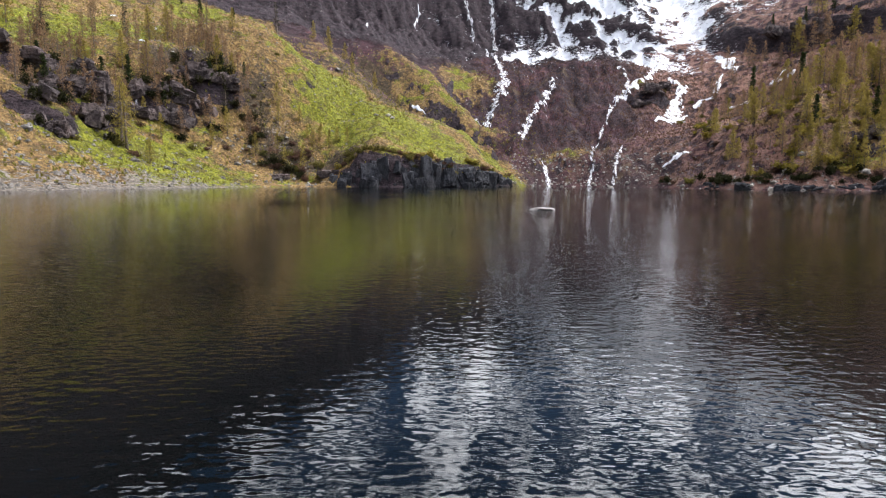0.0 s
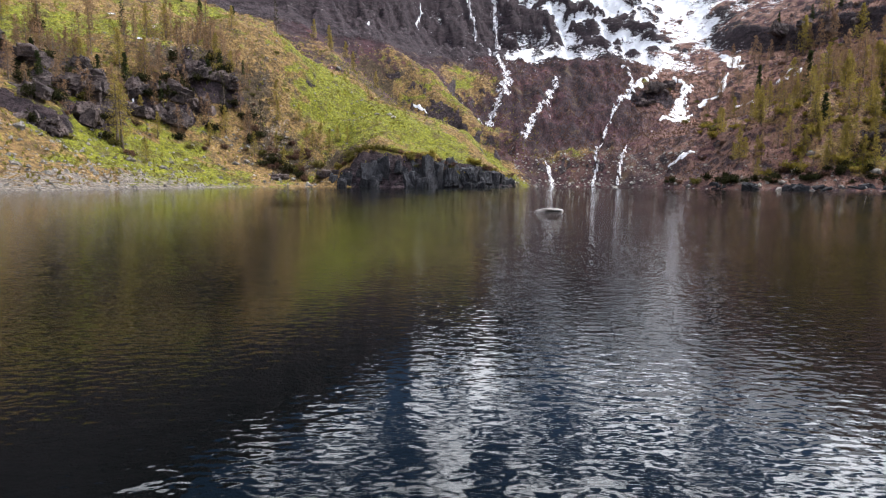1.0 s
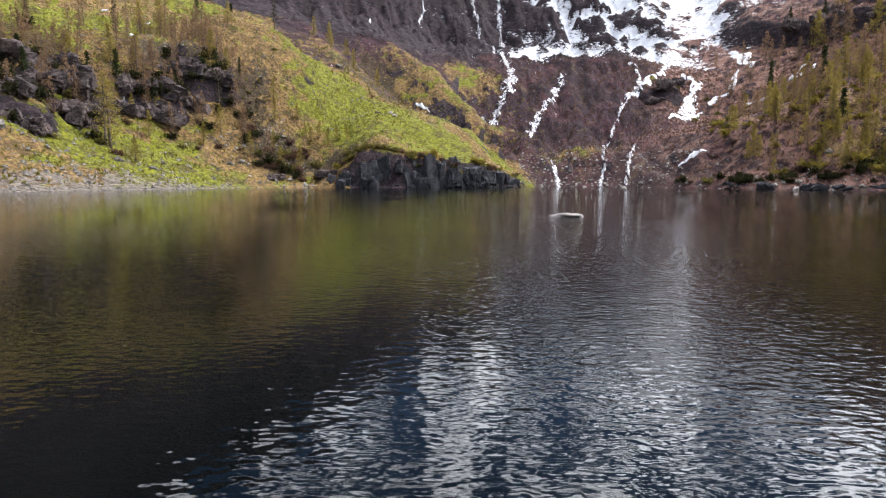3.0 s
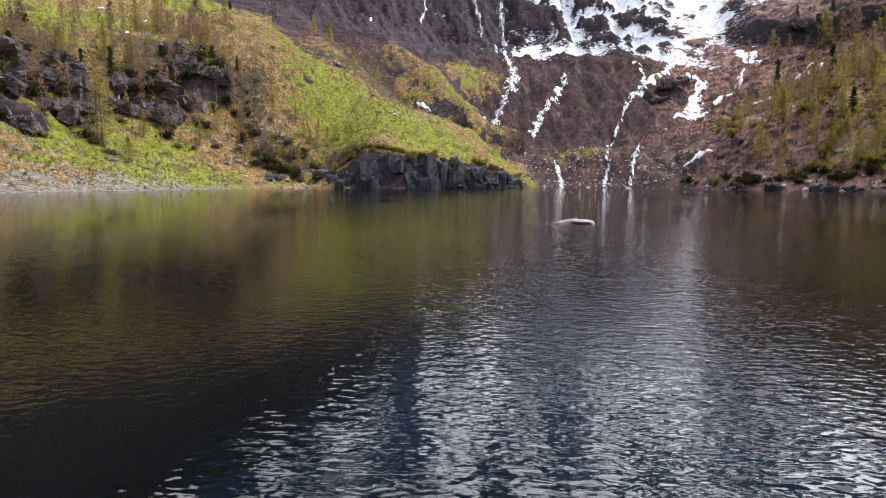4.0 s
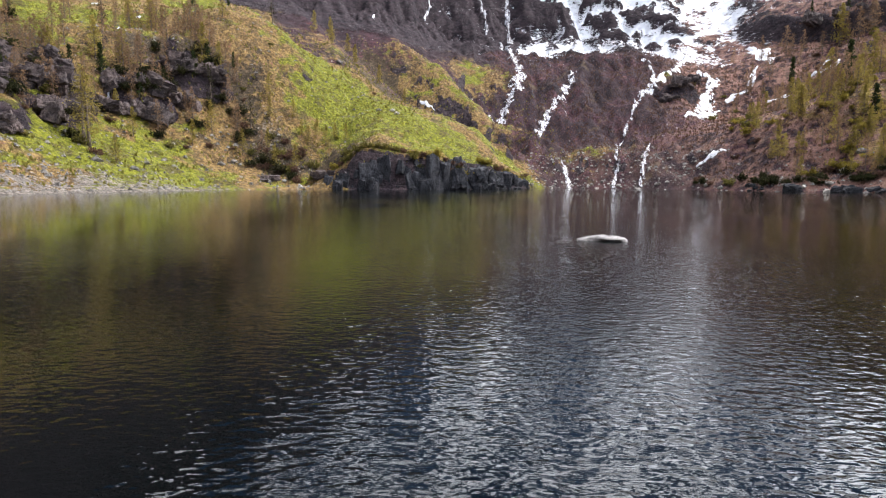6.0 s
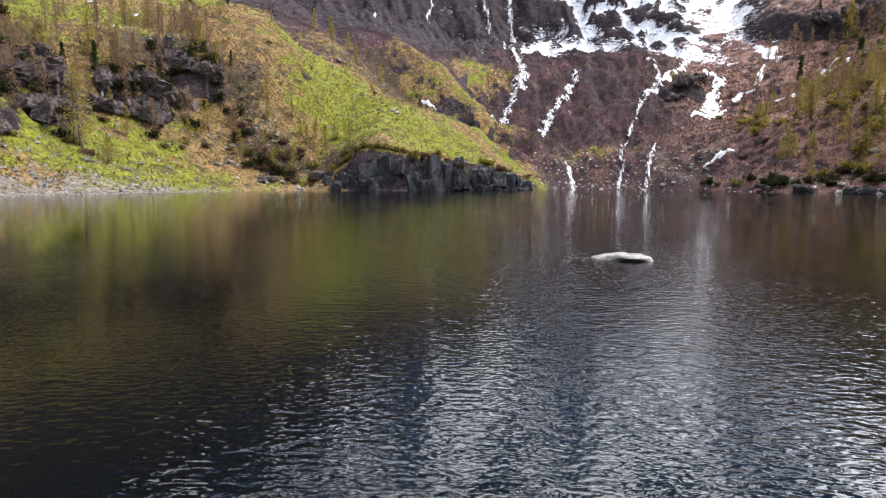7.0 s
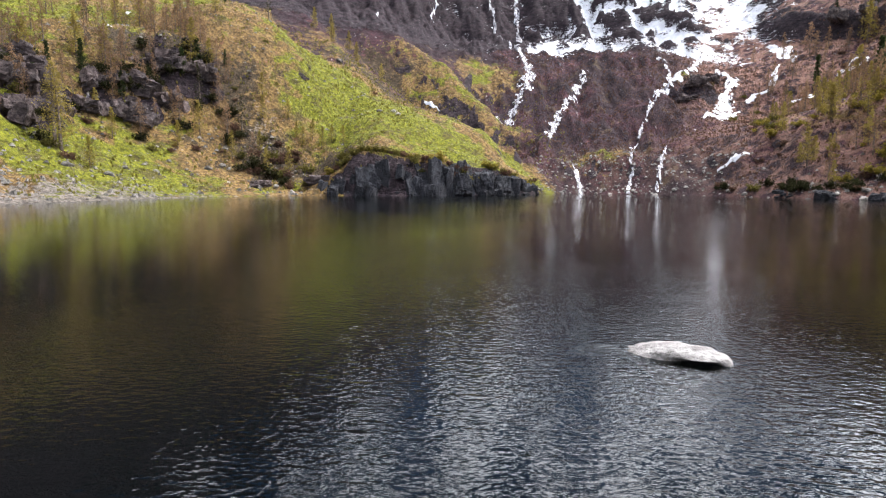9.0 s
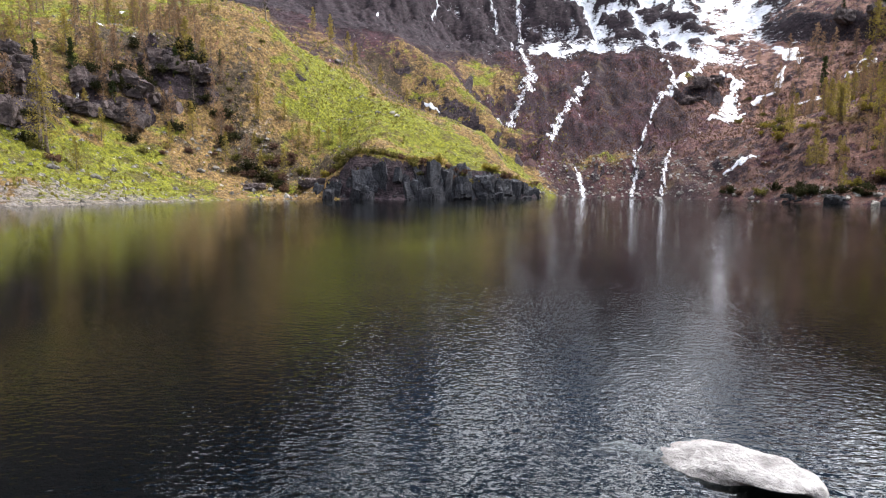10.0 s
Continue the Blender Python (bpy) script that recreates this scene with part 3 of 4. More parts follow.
def conifer(name, tall, wide, bare_to, branches, leaves, size, foliage, rnd, droop, label, twin=False, girth=1.35):
    """A conifer: tapered trunk, limbs, and a crown of many separate sprays."""
    root = tagged(new(name), label, "tree")
    stems = [(0.0, 0.0, 1.0)] + ([(0.55, 0.25, 0.9)] if twin else [])
    for sx, sy, k in stems:
        bm = bmesh.new()
        lean = (rnd.uniform(-0.25, 0.25), rnd.uniform(-0.15, 0.15))
        steps = [0, 0.04, 0.25, 0.5, 0.75, 1]
        pts = [(sx + lean[0] * u * u, sy + lean[1] * u * u, tall * k * u - (0.5 if u == 0 else 0)) for u in steps]
        tube(bm, pts, [0.019 * girth * tall * k * (1.06 - u) * (1.25 if u == 0 else 1) * 0.62 for u in steps], 7)
        part("trunk", bm, BARK, root)
    limbs, crown = bmesh.new(), bmesh.new()
    for i in range(branches):
        sx, sy, k = stems[i % len(stems)]
        u = bare_to + (0.985 - bare_to) * ((i + rnd.random()) / branches)
        reach = wide * ((1 - u) / (1 - bare_to)) ** 0.75 * rnd.uniform(0.55, 1.15) * ramp(np.array(u), bare_to - 0.12, bare_to + 0.12) + 0.12
        az = rnd.uniform(0, 2 * math.pi)
        out = Vector((math.cos(az), math.sin(az), 0))
        base = Vector((sx, sy, tall * k * u))
        tip = base + out * float(reach) + Vector((0, 0, float(reach) * rnd.uniform(-droop, 0.25)))
        midp = (base + tip) / 2 + Vector((0, 0, 0.08 * float(reach)))
        tube(limbs, [base, midp, tip], [0.024, 0.016, 0.006], 3)
        for j in range(leaves):
            f = rnd.random() ** 0.7
            q = (base.lerp(midp, f * 2) if f < 0.5 else midp.lerp(tip, f * 2 - 1))
            q = q + Vector((rnd.gauss(0, 0.10), rnd.gauss(0, 0.10), rnd.gauss(-0.05, 0.10))) * (0.6 + float(reach))
            leaf(crown, q, size * rnd.uniform(0.6, 1.3), rnd)
    tagged(part("branchwork", limbs, BARK, root), kind="stuff")
    tagged(part("crown", crown, foliage, root, smooth=False), kind="stuff")
    return root


def bush(name, wide, tall, count, size, foliage, rnd, label):
    root = tagged(new(name), label, "shrub")
    stems, crown = bmesh.new(), bmesh.new()
    tips = []
    for _ in range(9):
        az, r = rnd.uniform(0, 2 * math.pi), wide * rnd.uniform(0.2, 0.9)
        tip = Vector((math.cos(az) * r, math.sin(az) * r, tall * rnd.uniform(0.5, 1.0) * (1.05 - 0.5 * r / wide)))
        tube(stems, [(0, 0, -0.4), (tip.x * 0.35, tip.y * 0.35, tip.z * 0.45), tuple(tip)], [0.05, 0.035, 0.012], 3)
        tips.append(tip)
    for _ in range(count):
        t = rnd.choice(tips) * rnd.uniform(0.45, 1.1)
        leaf(crown, t + Vector((rnd.gauss(0, 0.2), rnd.gauss(0, 0.2), rnd.gauss(0, 0.16))) * wide * 0.7, size * rnd.uniform(0.6, 1.3), rnd)
    tagged(part("stemwork", stems, BARK, root), kind="stuff")
    tagged(part("crown", crown, foliage, root, smooth=False), kind="stuff")
    return root


def boulder_bm(rx, ry, rz, rnd, rough=0.22, cuts=3):
    bm = bmesh.new()
    bmesh.ops.create_icosphere(bm, subdivisions=cuts, radius=1)
    off = Vector((rnd.uniform(-50, 50), rnd.uniform(-50, 50), rnd.uniform(-50, 50)))
    planes = [(Vector((rnd.gauss(0, 1), rnd.gauss(0, 1), rnd.gauss(0, 0.8))).normalized(), rnd.uniform(0.62, 0.9)) for _ in range(7)]
    for v in bm.verts:
        p = v.co.copy()
        for nrm, lim in planes:
            over = p.dot(nrm) - lim
            if over > 0:
                p -= nrm * over * 0.85
        p *= 1 + rough * noise.noise(p * 1.6 + off) + rough * 0.5 * noise.noise(p * 4.1 + off) + rough * 0.25 * noise.noise(p * 9 + off)
        v.co = Vector((p.x * rx, p.y * ry, p.z * rz))
    return bm


# ---- pale rock in the lake ----
rnd = random.Random(7)
bm = bmesh.new()
bmesh.ops.create_icosphere(bm, subdivisions=6, radius=1)
for v in bm.verts:
    p = v.co.copy()
    u = math.copysign(abs(p.x) ** 0.72, p.x)
    width = 0.40 * (1 + 0.05 * u) * (1 + 0.10 * noise.noise(p * 1.7))
    top = 0.168 * (1 - 0.55 * max(-u, 0) ** 1.3) * (1 - 0.12 * max(u - 0.3, 0))
    sink = 1 + 0.75 * min(p.z, 0)
    q = Vector((0.70 * u * sink, width * p.y * sink, top * (1 - (1 - p.z) ** 2.3) if p.z > 0 else 0.45 * p.z))
    if p.y < 0 and p.z < 0.45:
        q.y += 0.38 * min(1, max(u - 0.02, 0) * 2.4) * min(1, (0.45 - p.z) * 2.6) * min(1, -p.y * 1.5) * (1 - min(1, abs(u)) ** 5)
    lump = 0.020 * noise.noise(q * 4 + Vector((3, 1, 7))) + 0.020 * noise.noise(q * 10 + Vector((5, 2, 1))) + 0.011 * noise.noise(q * 24) + 0.005 * noise.noise(q * 60)
    v.co = q + Vector((p.x * 0.5, p.y, p.z)).normalized() * lump
lake_rock = part("lake_rock", bm, PALE_ROCK)
lake_rock.matrix_world = pose(4.47, 29.30, -0.058, 1, -0.6, -38)
tagged(lake_rock, "low whitish rock with grey stains standing out of dark lake water", "rock")
for x, y, z, rx, ry, rz, turn in [(3.68, 29.86, -0.135, 0.34, 0.15, 0.10, -20)]:
    sunk = part("sunken_rock", boulder_bm(rx, ry, rz, rnd, 0.14, 4), PALE_ROCK)
    sunk.matrix_world = pose(x, y, z, 0, 0, turn)
    tagged(sunk, "pale rock lying just under the lake surface", "rock")

# ---- streams of white water and snow down the brown headwall ----

def ribbon(name, points, widths, label, mat, category="stream", lift=0.12, seed=0, gaps=True):
    pts = rounded_open(points)
    n = max(8, int(np.sum(np.hypot(*np.diff(pts, axis=0).T)) / 0.22))
    arc = np.concatenate([[0], np.cumsum(np.hypot(*np.diff(pts, axis=0).T))])
    s = np.linspace(0, arc[-1], n)
    cx, cy = np.interp(s, arc, pts[:, 0]), np.interp(s, arc, pts[:, 1])
    w = np.interp(s / arc[-1], np.linspace(0, 1, len(widths)), widths)
    cx = cx + 0.7 * w * fbm(s / 3.0, s * 0 + seed, 3, 201) * 2 
    gx, gy = np.gradient(cx), np.gradient(cy)
    ln = np.hypot(gx, gy)
    nx, ny = -gy / ln, gx / ln
    lanes = 13
    grid = np.zeros((n, lanes, 3))
    for j in range(lanes):
        k = j / (lanes - 1) * 2 - 1
        side = (0.62 if mat == FOAM else 0.58) * w * np.maximum(0.12, 0.45 + 1.3 * (fbm(s / 1.4, s * 0 + 3.7 * (k > 0) + seed, 2, 207) + 0.15) + 0.4 * (hash2(np.floor(s / 0.22), s * 0 + (k > 0) + seed, 5) - 0.5))
        ex, ey = cx + nx * side * k, cy + ny * side * k
        grid[:, j, 0], grid[:, j, 1] = ex, ey
        grid[:, j, 2] = land(ex, ey) + lift * (1 - 0.9 * abs(k)) + 0.10 + 0.10 * fbm(ex / 0.6, ey / 0.6, 2, 211)
    bm = bmesh.new()
    vs = [[bm.verts.new(grid[i, j]) for j in range(lanes)] for i in range(n)]
    for i in range(n - 1):
        for j in range(lanes - 1):
            c = grid[i, j]
            if gaps and vnoise(c[0:1] / 0.45, c[1:2] / 1.0, 217)[0] > 0.80 - 0.36 * abs(2 * j / (lanes - 2) - 1):
                continue
            bm.faces.new((vs[i][j], vs[i + 1][j], vs[i + 1][j + 1], vs[i][j + 1]))
    bmesh.ops.delete(bm, geom=[v for v in bm.verts if not v.link_faces], context="VERTS")
    return tagged(part(name, bm, mat), label, category)


def rounded_open(points):
    pts = np.array(points, float)
    for _ in range(2):
        mid_pts = np.stack([0.75 * pts[:-1] + 0.25 * pts[1:], 0.25 * pts[:-1] + 0.75 * pts[1:]], 1).reshape(-1, 2)
        pts = np.concatenate([pts[:1], mid_pts, pts[-1:]])
    return pts

ribbon("stream", [(17.4, 236), (19, 230), (21.8, 221), (19.6, 204), (15.2, 196), (10.2, 182.5)], [3.2, 3.0, 2.4, 3.6, 3.2, 2.4], "foaming snowmelt stream running down dark brown heath", FOAM, seed=1)
ribbon("stream", [(39, 215), (38, 209), (34.9, 202), (29, 194), (24.2, 185), (21.1, 173)], [1.4, 3.2, 2.2, 2.0, 2.6, 1.8], "foaming snowmelt stream winding over dark brown heath", FOAM, seed=5)
ribbon("stream", [(62, 213), (63.5, 203), (57.6, 194.5), (52.6, 188), (48.7, 181), (46.2, 175.5), (43.4, 172.5), (39.7, 159.5), (37.6, 153)], [1.2, 1.8, 3.6, 2.0, 1.4, 1.0, 0.9, 0.9, 1.2], "foaming snowmelt stream falling over heath and ledge into the lake", FOAM, seed=9)
ribbon("snow_gully", [(84.7, 234), (72.5, 211), (64.5, 199), (58.5, 193.5)], [3.0, 2.0, 2.6, 3.8], "old snow lying in a gully", SNOW, "snow patch", 0.35, 13)
ribbon("snow_gully", [(79.4, 210), (79.1, 201), (76.4, 195), (72.5, 187), (66.7, 178.5)], [2.0, 4.2, 4.6, 8.0, 5.0], "old snow lying in a steep gully", SNOW, "snow patch", 0.35, 17)
ribbon("stream", [(-60.0, 115.8), (-59.3, 113.5), (-57.2, 110.4)], [0.3, 0.5, 0.4], "thin white cascade beside a dark bluff", FOAM, seed=61)
PATCH = "patch of old snow lying on brown heath"
for k, (pts, wide) in enumerate([([(100.1, 222), (100.6, 213.5), (100.7, 205.5)], [3.0, 6.5, 3.0]), ([(94, 203.5), (89, 196)], [1.6, 2.6]), ([(89.5, 187.6), (96, 186.4)], [1.4, 2.6]),
                                 ([(54.8, 147.7), (57.4, 147.1), (60.4, 146.4)], [0.8, 2.6, 0.8]), ([(102.2, 184.1), (107, 183.4)], [1.4, 2.2]), ([(63, 178), (70, 184), (77, 189)], [1.4, 3.4, 1.6]),
                                 ([(-81.6, 147), (-79.8, 146.6)], [0.9, 1.2]), ([(-66.2, 129.8), (-64.4, 129.2)], [0.8, 1.1]), ([(-70.6, 144.7), (-69.2, 144.3)], [0.8, 1.0]), ([(-12.4, 270), (-12, 266), (-13, 262)], [0.8, 1.6, 0.8]), ([(-13, 258), (-13.2, 254)], [0.8, 1.4]), ([(-28.4, 219), (-28, 215)], [0.6, 1.0]),
                                 ([(-10.4, 182.5), (-8.4, 181.5), (-6.2, 180.4)], [0.5, 1.3, 0.5]), ([(83.2, 195), (88, 195)], [1.0, 2.0]), ([(80.5, 193), (83.5, 194.5)], [1.4, 2.6]), ([(102.5, 188.5), (105, 187), (107, 185.5)], [1.0, 2.2, 1.2])]):
    ribbon("snow_patch", pts, [0.8 * w for w in wide], PATCH, SNOW, "snow patch", 0.3, 41 + k, False)
ribbon("stream", [(26.7, 162), (27.2, 157.5), (27.2, 153.5)], [0.6, 1.6, 1.2], "thin white cascade dropping over stones into the lake", FOAM, seed=21)
ribbon("stream", [(49.4, 165), (46.2, 157.5), (43.2, 150)], [0.5, 1.3, 1.0], "thin white cascade dropping over stones into the lake", FOAM, seed=25)
ribbon("waterfall", [(20.6, 290), (21.6, 278), (21.2, 268), (20.6, 252), (19.8, 238)], [2.6, 2.2, 1.6, 1.4, 2.4], "tall white waterfall down a dark rock face", FOAM, "waterfall", 0.3, 29)
ribbon("waterfall", [(5.4, 290), (8.4, 277), (11.6, 268), (12.4, 252), (16.6, 235)], [1.6, 1.8, 1.3, 1.5, 1.8], "thin white waterfall down a dark rock face", FOAM, "waterfall", 0.3, 33)


# ---- crags: dark fractured blocks of the shore cliff and the bluffs ----

def block_verts(bm, n):
    """A cube of n by n faces a side, two metres across."""
    made, side = {}, [2 * i / n - 1 for i in range(n + 1)]

    def vert(p):
        key = tuple(round(c, 4) for c in p)
        if key not in made:
            made[key] = bm.verts.new(p)
        return made[key]

    for axis in range(3):
        for end in (-1, 1):
            for i in range(n):
                for j in range(n):
                    ring = []
                    for u, v in ((i, j), (i + 1, j), (i + 1, j + 1), (i, j + 1)):
                        p = [side[u], side[v]]
                        p.insert(axis, end)
                        ring.append(vert(p))
                    bm.faces.new(ring if (end > 0) != (axis == 1) else ring[::-1])
    return list(made.values())


def crag(wide, deep, tall, blocks, r, at_pose, label, category, group, least=0.18, stone=None, lump=1.0, upright=False):
    """A mass of jointed blocks that share one dip."""
    root = tagged(new("crag"), label, category, group)
    root.matrix_basis = at_pose
    dip = Euler((radians(r.uniform(-14, 14)), radians(r.uniform(-16, 16)), radians(r.uniform(-20, 20)))).to_matrix()
    for k in range(blocks):
        s = r.uniform(least, 0.52)
        half = Vector((wide * s * r.uniform(0.6, 1.1), deep * s * r.uniform(0.7, 1.2), tall * s * r.uniform(0.32, 0.80)))
        u = r.uniform(-0.75, 0.75)
        at = Vector((wide * u, deep * r.uniform(-0.55, 0.5), tall * r.uniform(-0.30, 0.66) * (1 - 0.45 * abs(u))))
        if upright and k % 3 == 0:
            half = Vector((wide * r.uniform(0.24, 0.56), deep * r.uniform(0.30, 0.52), tall * r.uniform(0.34, 0.58)))
            at = Vector((wide * (2 * (k + r.uniform(0.2, 0.8)) / blocks - 1), deep * r.uniform(-0.30, 0.50), half.z - 0.7))
        turn = dip @ Euler((radians(r.gauss(0, 7)), radians(r.gauss(0, 7)), radians(r.gauss(0, 14)))).to_matrix()
        bm = bmesh.new()
        got = block_verts(bm, 5)
        off = Vector((r.uniform(-40, 40), r.uniform(-40, 40), r.uniform(-40, 40)))
        planes = [(Vector((r.choice((-1, 1)) * r.uniform(0.3, 1), r.choice((-1, 1)) * r.uniform(0.3, 1), r.uniform(-0.2, 1))).normalized(), r.uniform(0.75, 1.15)) for _ in range(4)]
        for v in got:
            p = v.co.copy()
            for nrm, lim in planes:
                over = p.dot(nrm) - lim
                if over > 0:
                    p -= nrm * over
            p += (noise.noise_vector(p * 1.3 + off) * 0.20 + noise.noise_vector(p * 3.1 + off) * 0.14) * lump
            v.co = at + turn @ Vector((p.x * half.x, p.y * half.y, p.z * half.z))
        part("block", bm, stone or DARK_ROCK, root, smooth=False)
    return root


CLIFF = "dark wet cliff block under overhanging turf at the lake"
for k, (x, y, wide, tall) in enumerate([(-20.5, 119.0, 2.2, 3.0), (-17.2, 119.6, 2.2, 4.6), (-13.6, 120.2, 2.6, 6.6), (-9.4, 121.2, 2.6, 6.8), (-5.6, 122.4, 2.4, 6.4), (-2.2, 124.4, 2.2, 6.0), (0.8, 126.4, 2.4, 5.8),
                                        (4.0, 129.4, 2.2, 5.2), (6.8, 132.4, 2.4, 4.8), (9.6, 136.2, 2.2, 4.2), (12.2, 140.0, 2.4, 3.6), (15.4, 145.0, 2.6, 2.6)]):
    r = random.Random(70 + k)
    crag(1.1 * wide, 2.4, tall, 11, r, pose(x - 0.2, y + 0.3, 0.1, r.uniform(-6, 2), r.uniform(-5, 5), (12 if x < -6 else 40) + r.uniform(-14, 14)), CLIFF, "cliff", "blocks of the shore cliff", 0.24, DARK_ROCK, 1.0, True)
for k in range(11):
    r = random.Random(110 + k)
    x = 58 + 4.4 * k
    y = float(np.interp(x, [53, 59, 67, 82, 106], [137.5, 124.5, 113.5, 105.5, 92.5])) + 0.6
    crag(2.4, 1.4, r.uniform(1.2, 2.2), 10, r, pose(x, y, 0.2, 0, 0, -30 + r.uniform(-15, 15)), "dark wet rocks under shrubs along the far waterline", "rock", "dark rocks of the far waterline")
OUT = "dark fractured rock outcrop on a grassy slope"
for k, (x, y, wide, deep, tall) in enumerate([(-59, 87, 2.8, 2, 2.2), (-62.5, 90, 3.2, 2, 2.8), (-66, 94, 3.4, 2, 2.6), (-61, 100, 2.6, 2, 2.0), (-62, 104, 3.4, 2.2, 3.2), (-66, 107, 3.6, 2.2, 3.4), (-70, 102, 3.4, 2, 3.0), (-58, 116, 3.2, 2, 3.0),
                                              (-54, 119, 3.6, 2.2, 3.6), (-51.5, 127, 3.6, 2.2, 3.6), (-47.5, 129.5, 3.2, 2, 3.4), (-56, 125.5, 3.4, 2, 3.0), (-75, 98, 3.4, 2, 3.0),
                                              (-58, 110, 2.6, 1.8, 2.4), (63, 190, 3.4, 1.8, 2.6), (67.5, 193.5, 3.8, 2, 3.2), (72, 198.5, 3.6, 2, 3.0), (84, 118, 2.8, 2, 2.2), (88, 121, 2.4, 2, 2.2), (-24, 119.5, 2.4, 1.6, 1.8), (-33, 117.5, 2.0, 1.2, 1.3),
                                              (114.5, 209.5, 5, 2, 4.8), (119.5, 203, 5, 2, 4.8), (124, 196.5, 5, 2, 4.8), (128.5, 190, 5, 2, 4.8), (-58.2, 98.0, 2.8, 2, 3.2), (-60.5, 101.0, 3.2, 2, 3.6), (-57.6, 101.4, 2.6, 2, 2.6), (-59.6, 105.4, 2.8, 2, 3.4), (-62.8, 98.0, 3.0, 2, 3.2), (-57.3, 87.5, 2.4, 2, 2.6), (-61.5, 103, 3, 2.2, 3.4), (-53, 116, 3, 2, 3.4), (-50, 123, 3, 2, 3.6), (-55, 114.5, 2.6, 2, 2.8)]):
    r = random.Random(150 + k)
    crag(wide, deep, tall, 18, r, pose(x, y, ground_at(x, y) + 0.05 * tall, 0, 0, 20 + r.uniform(-15, 15)), OUT, "rock outcrop", "rock outcrops", 0.14, BLUFF_ROCK)


# ---- trees ----
rnd = random.Random(21)
GREEN_L = "young larch with thin yellow-green spring needles on a steep slope"
BARE_L = "larch with bare brownish twigs on a steep slope"
DARK_L = "slim dark green spruce on a steep slope"
larches = [conifer("larch", 8.0, 1.9, 0.12, 58, 20, 0.24, LARCH, rnd, 0.35, GREEN_L),
           conifer("larch", 8.0, 2.1, 0.10, 56, 20, 0.24, LARCH, rnd, 0.45, GREEN_L),
           conifer("larch", 8.0, 1.7, 0.16, 52, 20, 0.23, LARCH, rnd, 0.25, GREEN_L)]
bares = [conifer("bare_larch", 7.6, 1.8, 0.14, 58, 12, 0.20, BUDS, rnd, 0.30, BARE_L),
         conifer("bare_larch", 7.6, 1.6, 0.10, 56, 12, 0.20, BUDS, rnd, 0.40, BARE_L)]
spruces = [conifer("spruce", 7.0, 1.15, 0.05, 60, 20, 0.30, SPRUCE, rnd, 0.5, DARK_L),
           conifer("spruce", 7.0, 0.95, 0.03, 54, 20, 0.28, SPRUCE, rnd, 0.6, DARK_L)]
used = set()


def plant(kinds, x, y, size, group="", label=""):
    """Set one of the kinds at a place; the first use of a kind is the kind itself."""
    src = kinds[int(rnd.random() * len(kinds))]
    m = pose(x, y, ground_at(x, y) - 0.05, rnd.uniform(-2, 2), rnd.uniform(-2, 2), rnd.uniform(0, 360)) @ Matrix.Scale(size, 4)
    if src.name in used:
        ob = copy_thing(src, m)
        ob.scale = (size,) * 3
    else:
        used.add(src.name)
        src.matrix_basis = m
        ob = src
    if group:
        ob["group"] = group
    if label:
        ob["label"] = label
    return ob


# the tall twin larch over the shore meadow and its neighbours
twin = conifer("larch", 11.5, 3.0, 0.10, 120, 26, 0.19, LARCH, rnd, 0.35, "tall twin-stemmed larch with thin green needles above a dark bush", twin=True, girth=2.0)
twin.matrix_basis = pose(-53.4, 97.6, ground_at(-53.4, 97.6) - 0.1, 0, 0, 15)
plant(larches, -49.4, 98.5, 0.55)
for x, y, tall, label in [(-43.6, 155.6, 8.5, "lone dark leafless larch on a green ridge"), (-81.5, 121.5, 9.5, "dark leafless larch above a bush on the slope"), (-68.5, 129, 7.0, "dark leafless larch at a rock gully"),
                          (-46.5, 126, 7.5, "dark leafless larch below a rock bluff"), (-39.5, 127, 7.0, "dark leafless larch above a shrub")]:
    gaunt = conifer("larch", tall, 1.3, 0.18, 44, 7, 0.22, PINE, rnd, 0.5, label, girth=1.7)
    gaunt.matrix_basis = pose(x, y, ground_at(x, y) - 0.1, 2, 2, rnd.uniform(0, 360))
# named spots: (x, y, size)
for x, y, k in [(-61, 121, 0.75), (-56, 127, 0.85), (-51, 133, 0.95), (-47, 131, 0.8), (-70, 131, 0.8), (-66, 134, 0.9), (-74, 126, 0.85), (-81, 121, 1.0), (-86, 118, 1.0), (-70, 112, 0.9),
                (-66, 110, 0.9), (-62, 112, 0.8), (-73, 108, 1.0), (-59, 110, 0.7), (-78, 113, 0.8), (-58, 133, 0.9), (-64, 125, 0.7), (-42, 126, 0.75), (-37, 131, 0.6), (-69, 118, 0.9)]:
    plant(bares if rnd.random() < 0.7 else larches, x, y, k, "larches on the sunny slope")
count = 0
while count < 24:
    x, y = rnd.uniform(-98, -44), rnd.uniform(100, 150)
    if ground_at(x, y) < 13 or abs(x + 66 - 0.5 * (y - 118)) > 16:
        continue
    plant(bares if rnd.random() < 0.72 else larches, x, y, rnd.uniform(0.55, 1.1), "larches on the sunny slope")
    count += 1
for x, y, k in [(-41, 124, 0.9), (-36, 122.5, 0.8), (-44, 128, 0.95), (-48, 121, 0.9), (-33, 121, 0.6), (-51, 114, 0.8), (-30, 124, 0.6), (-38, 134, 0.7)]:
    plant(bares if k > 0.7 else larches, x, y, k, "larches on the sunny slope")
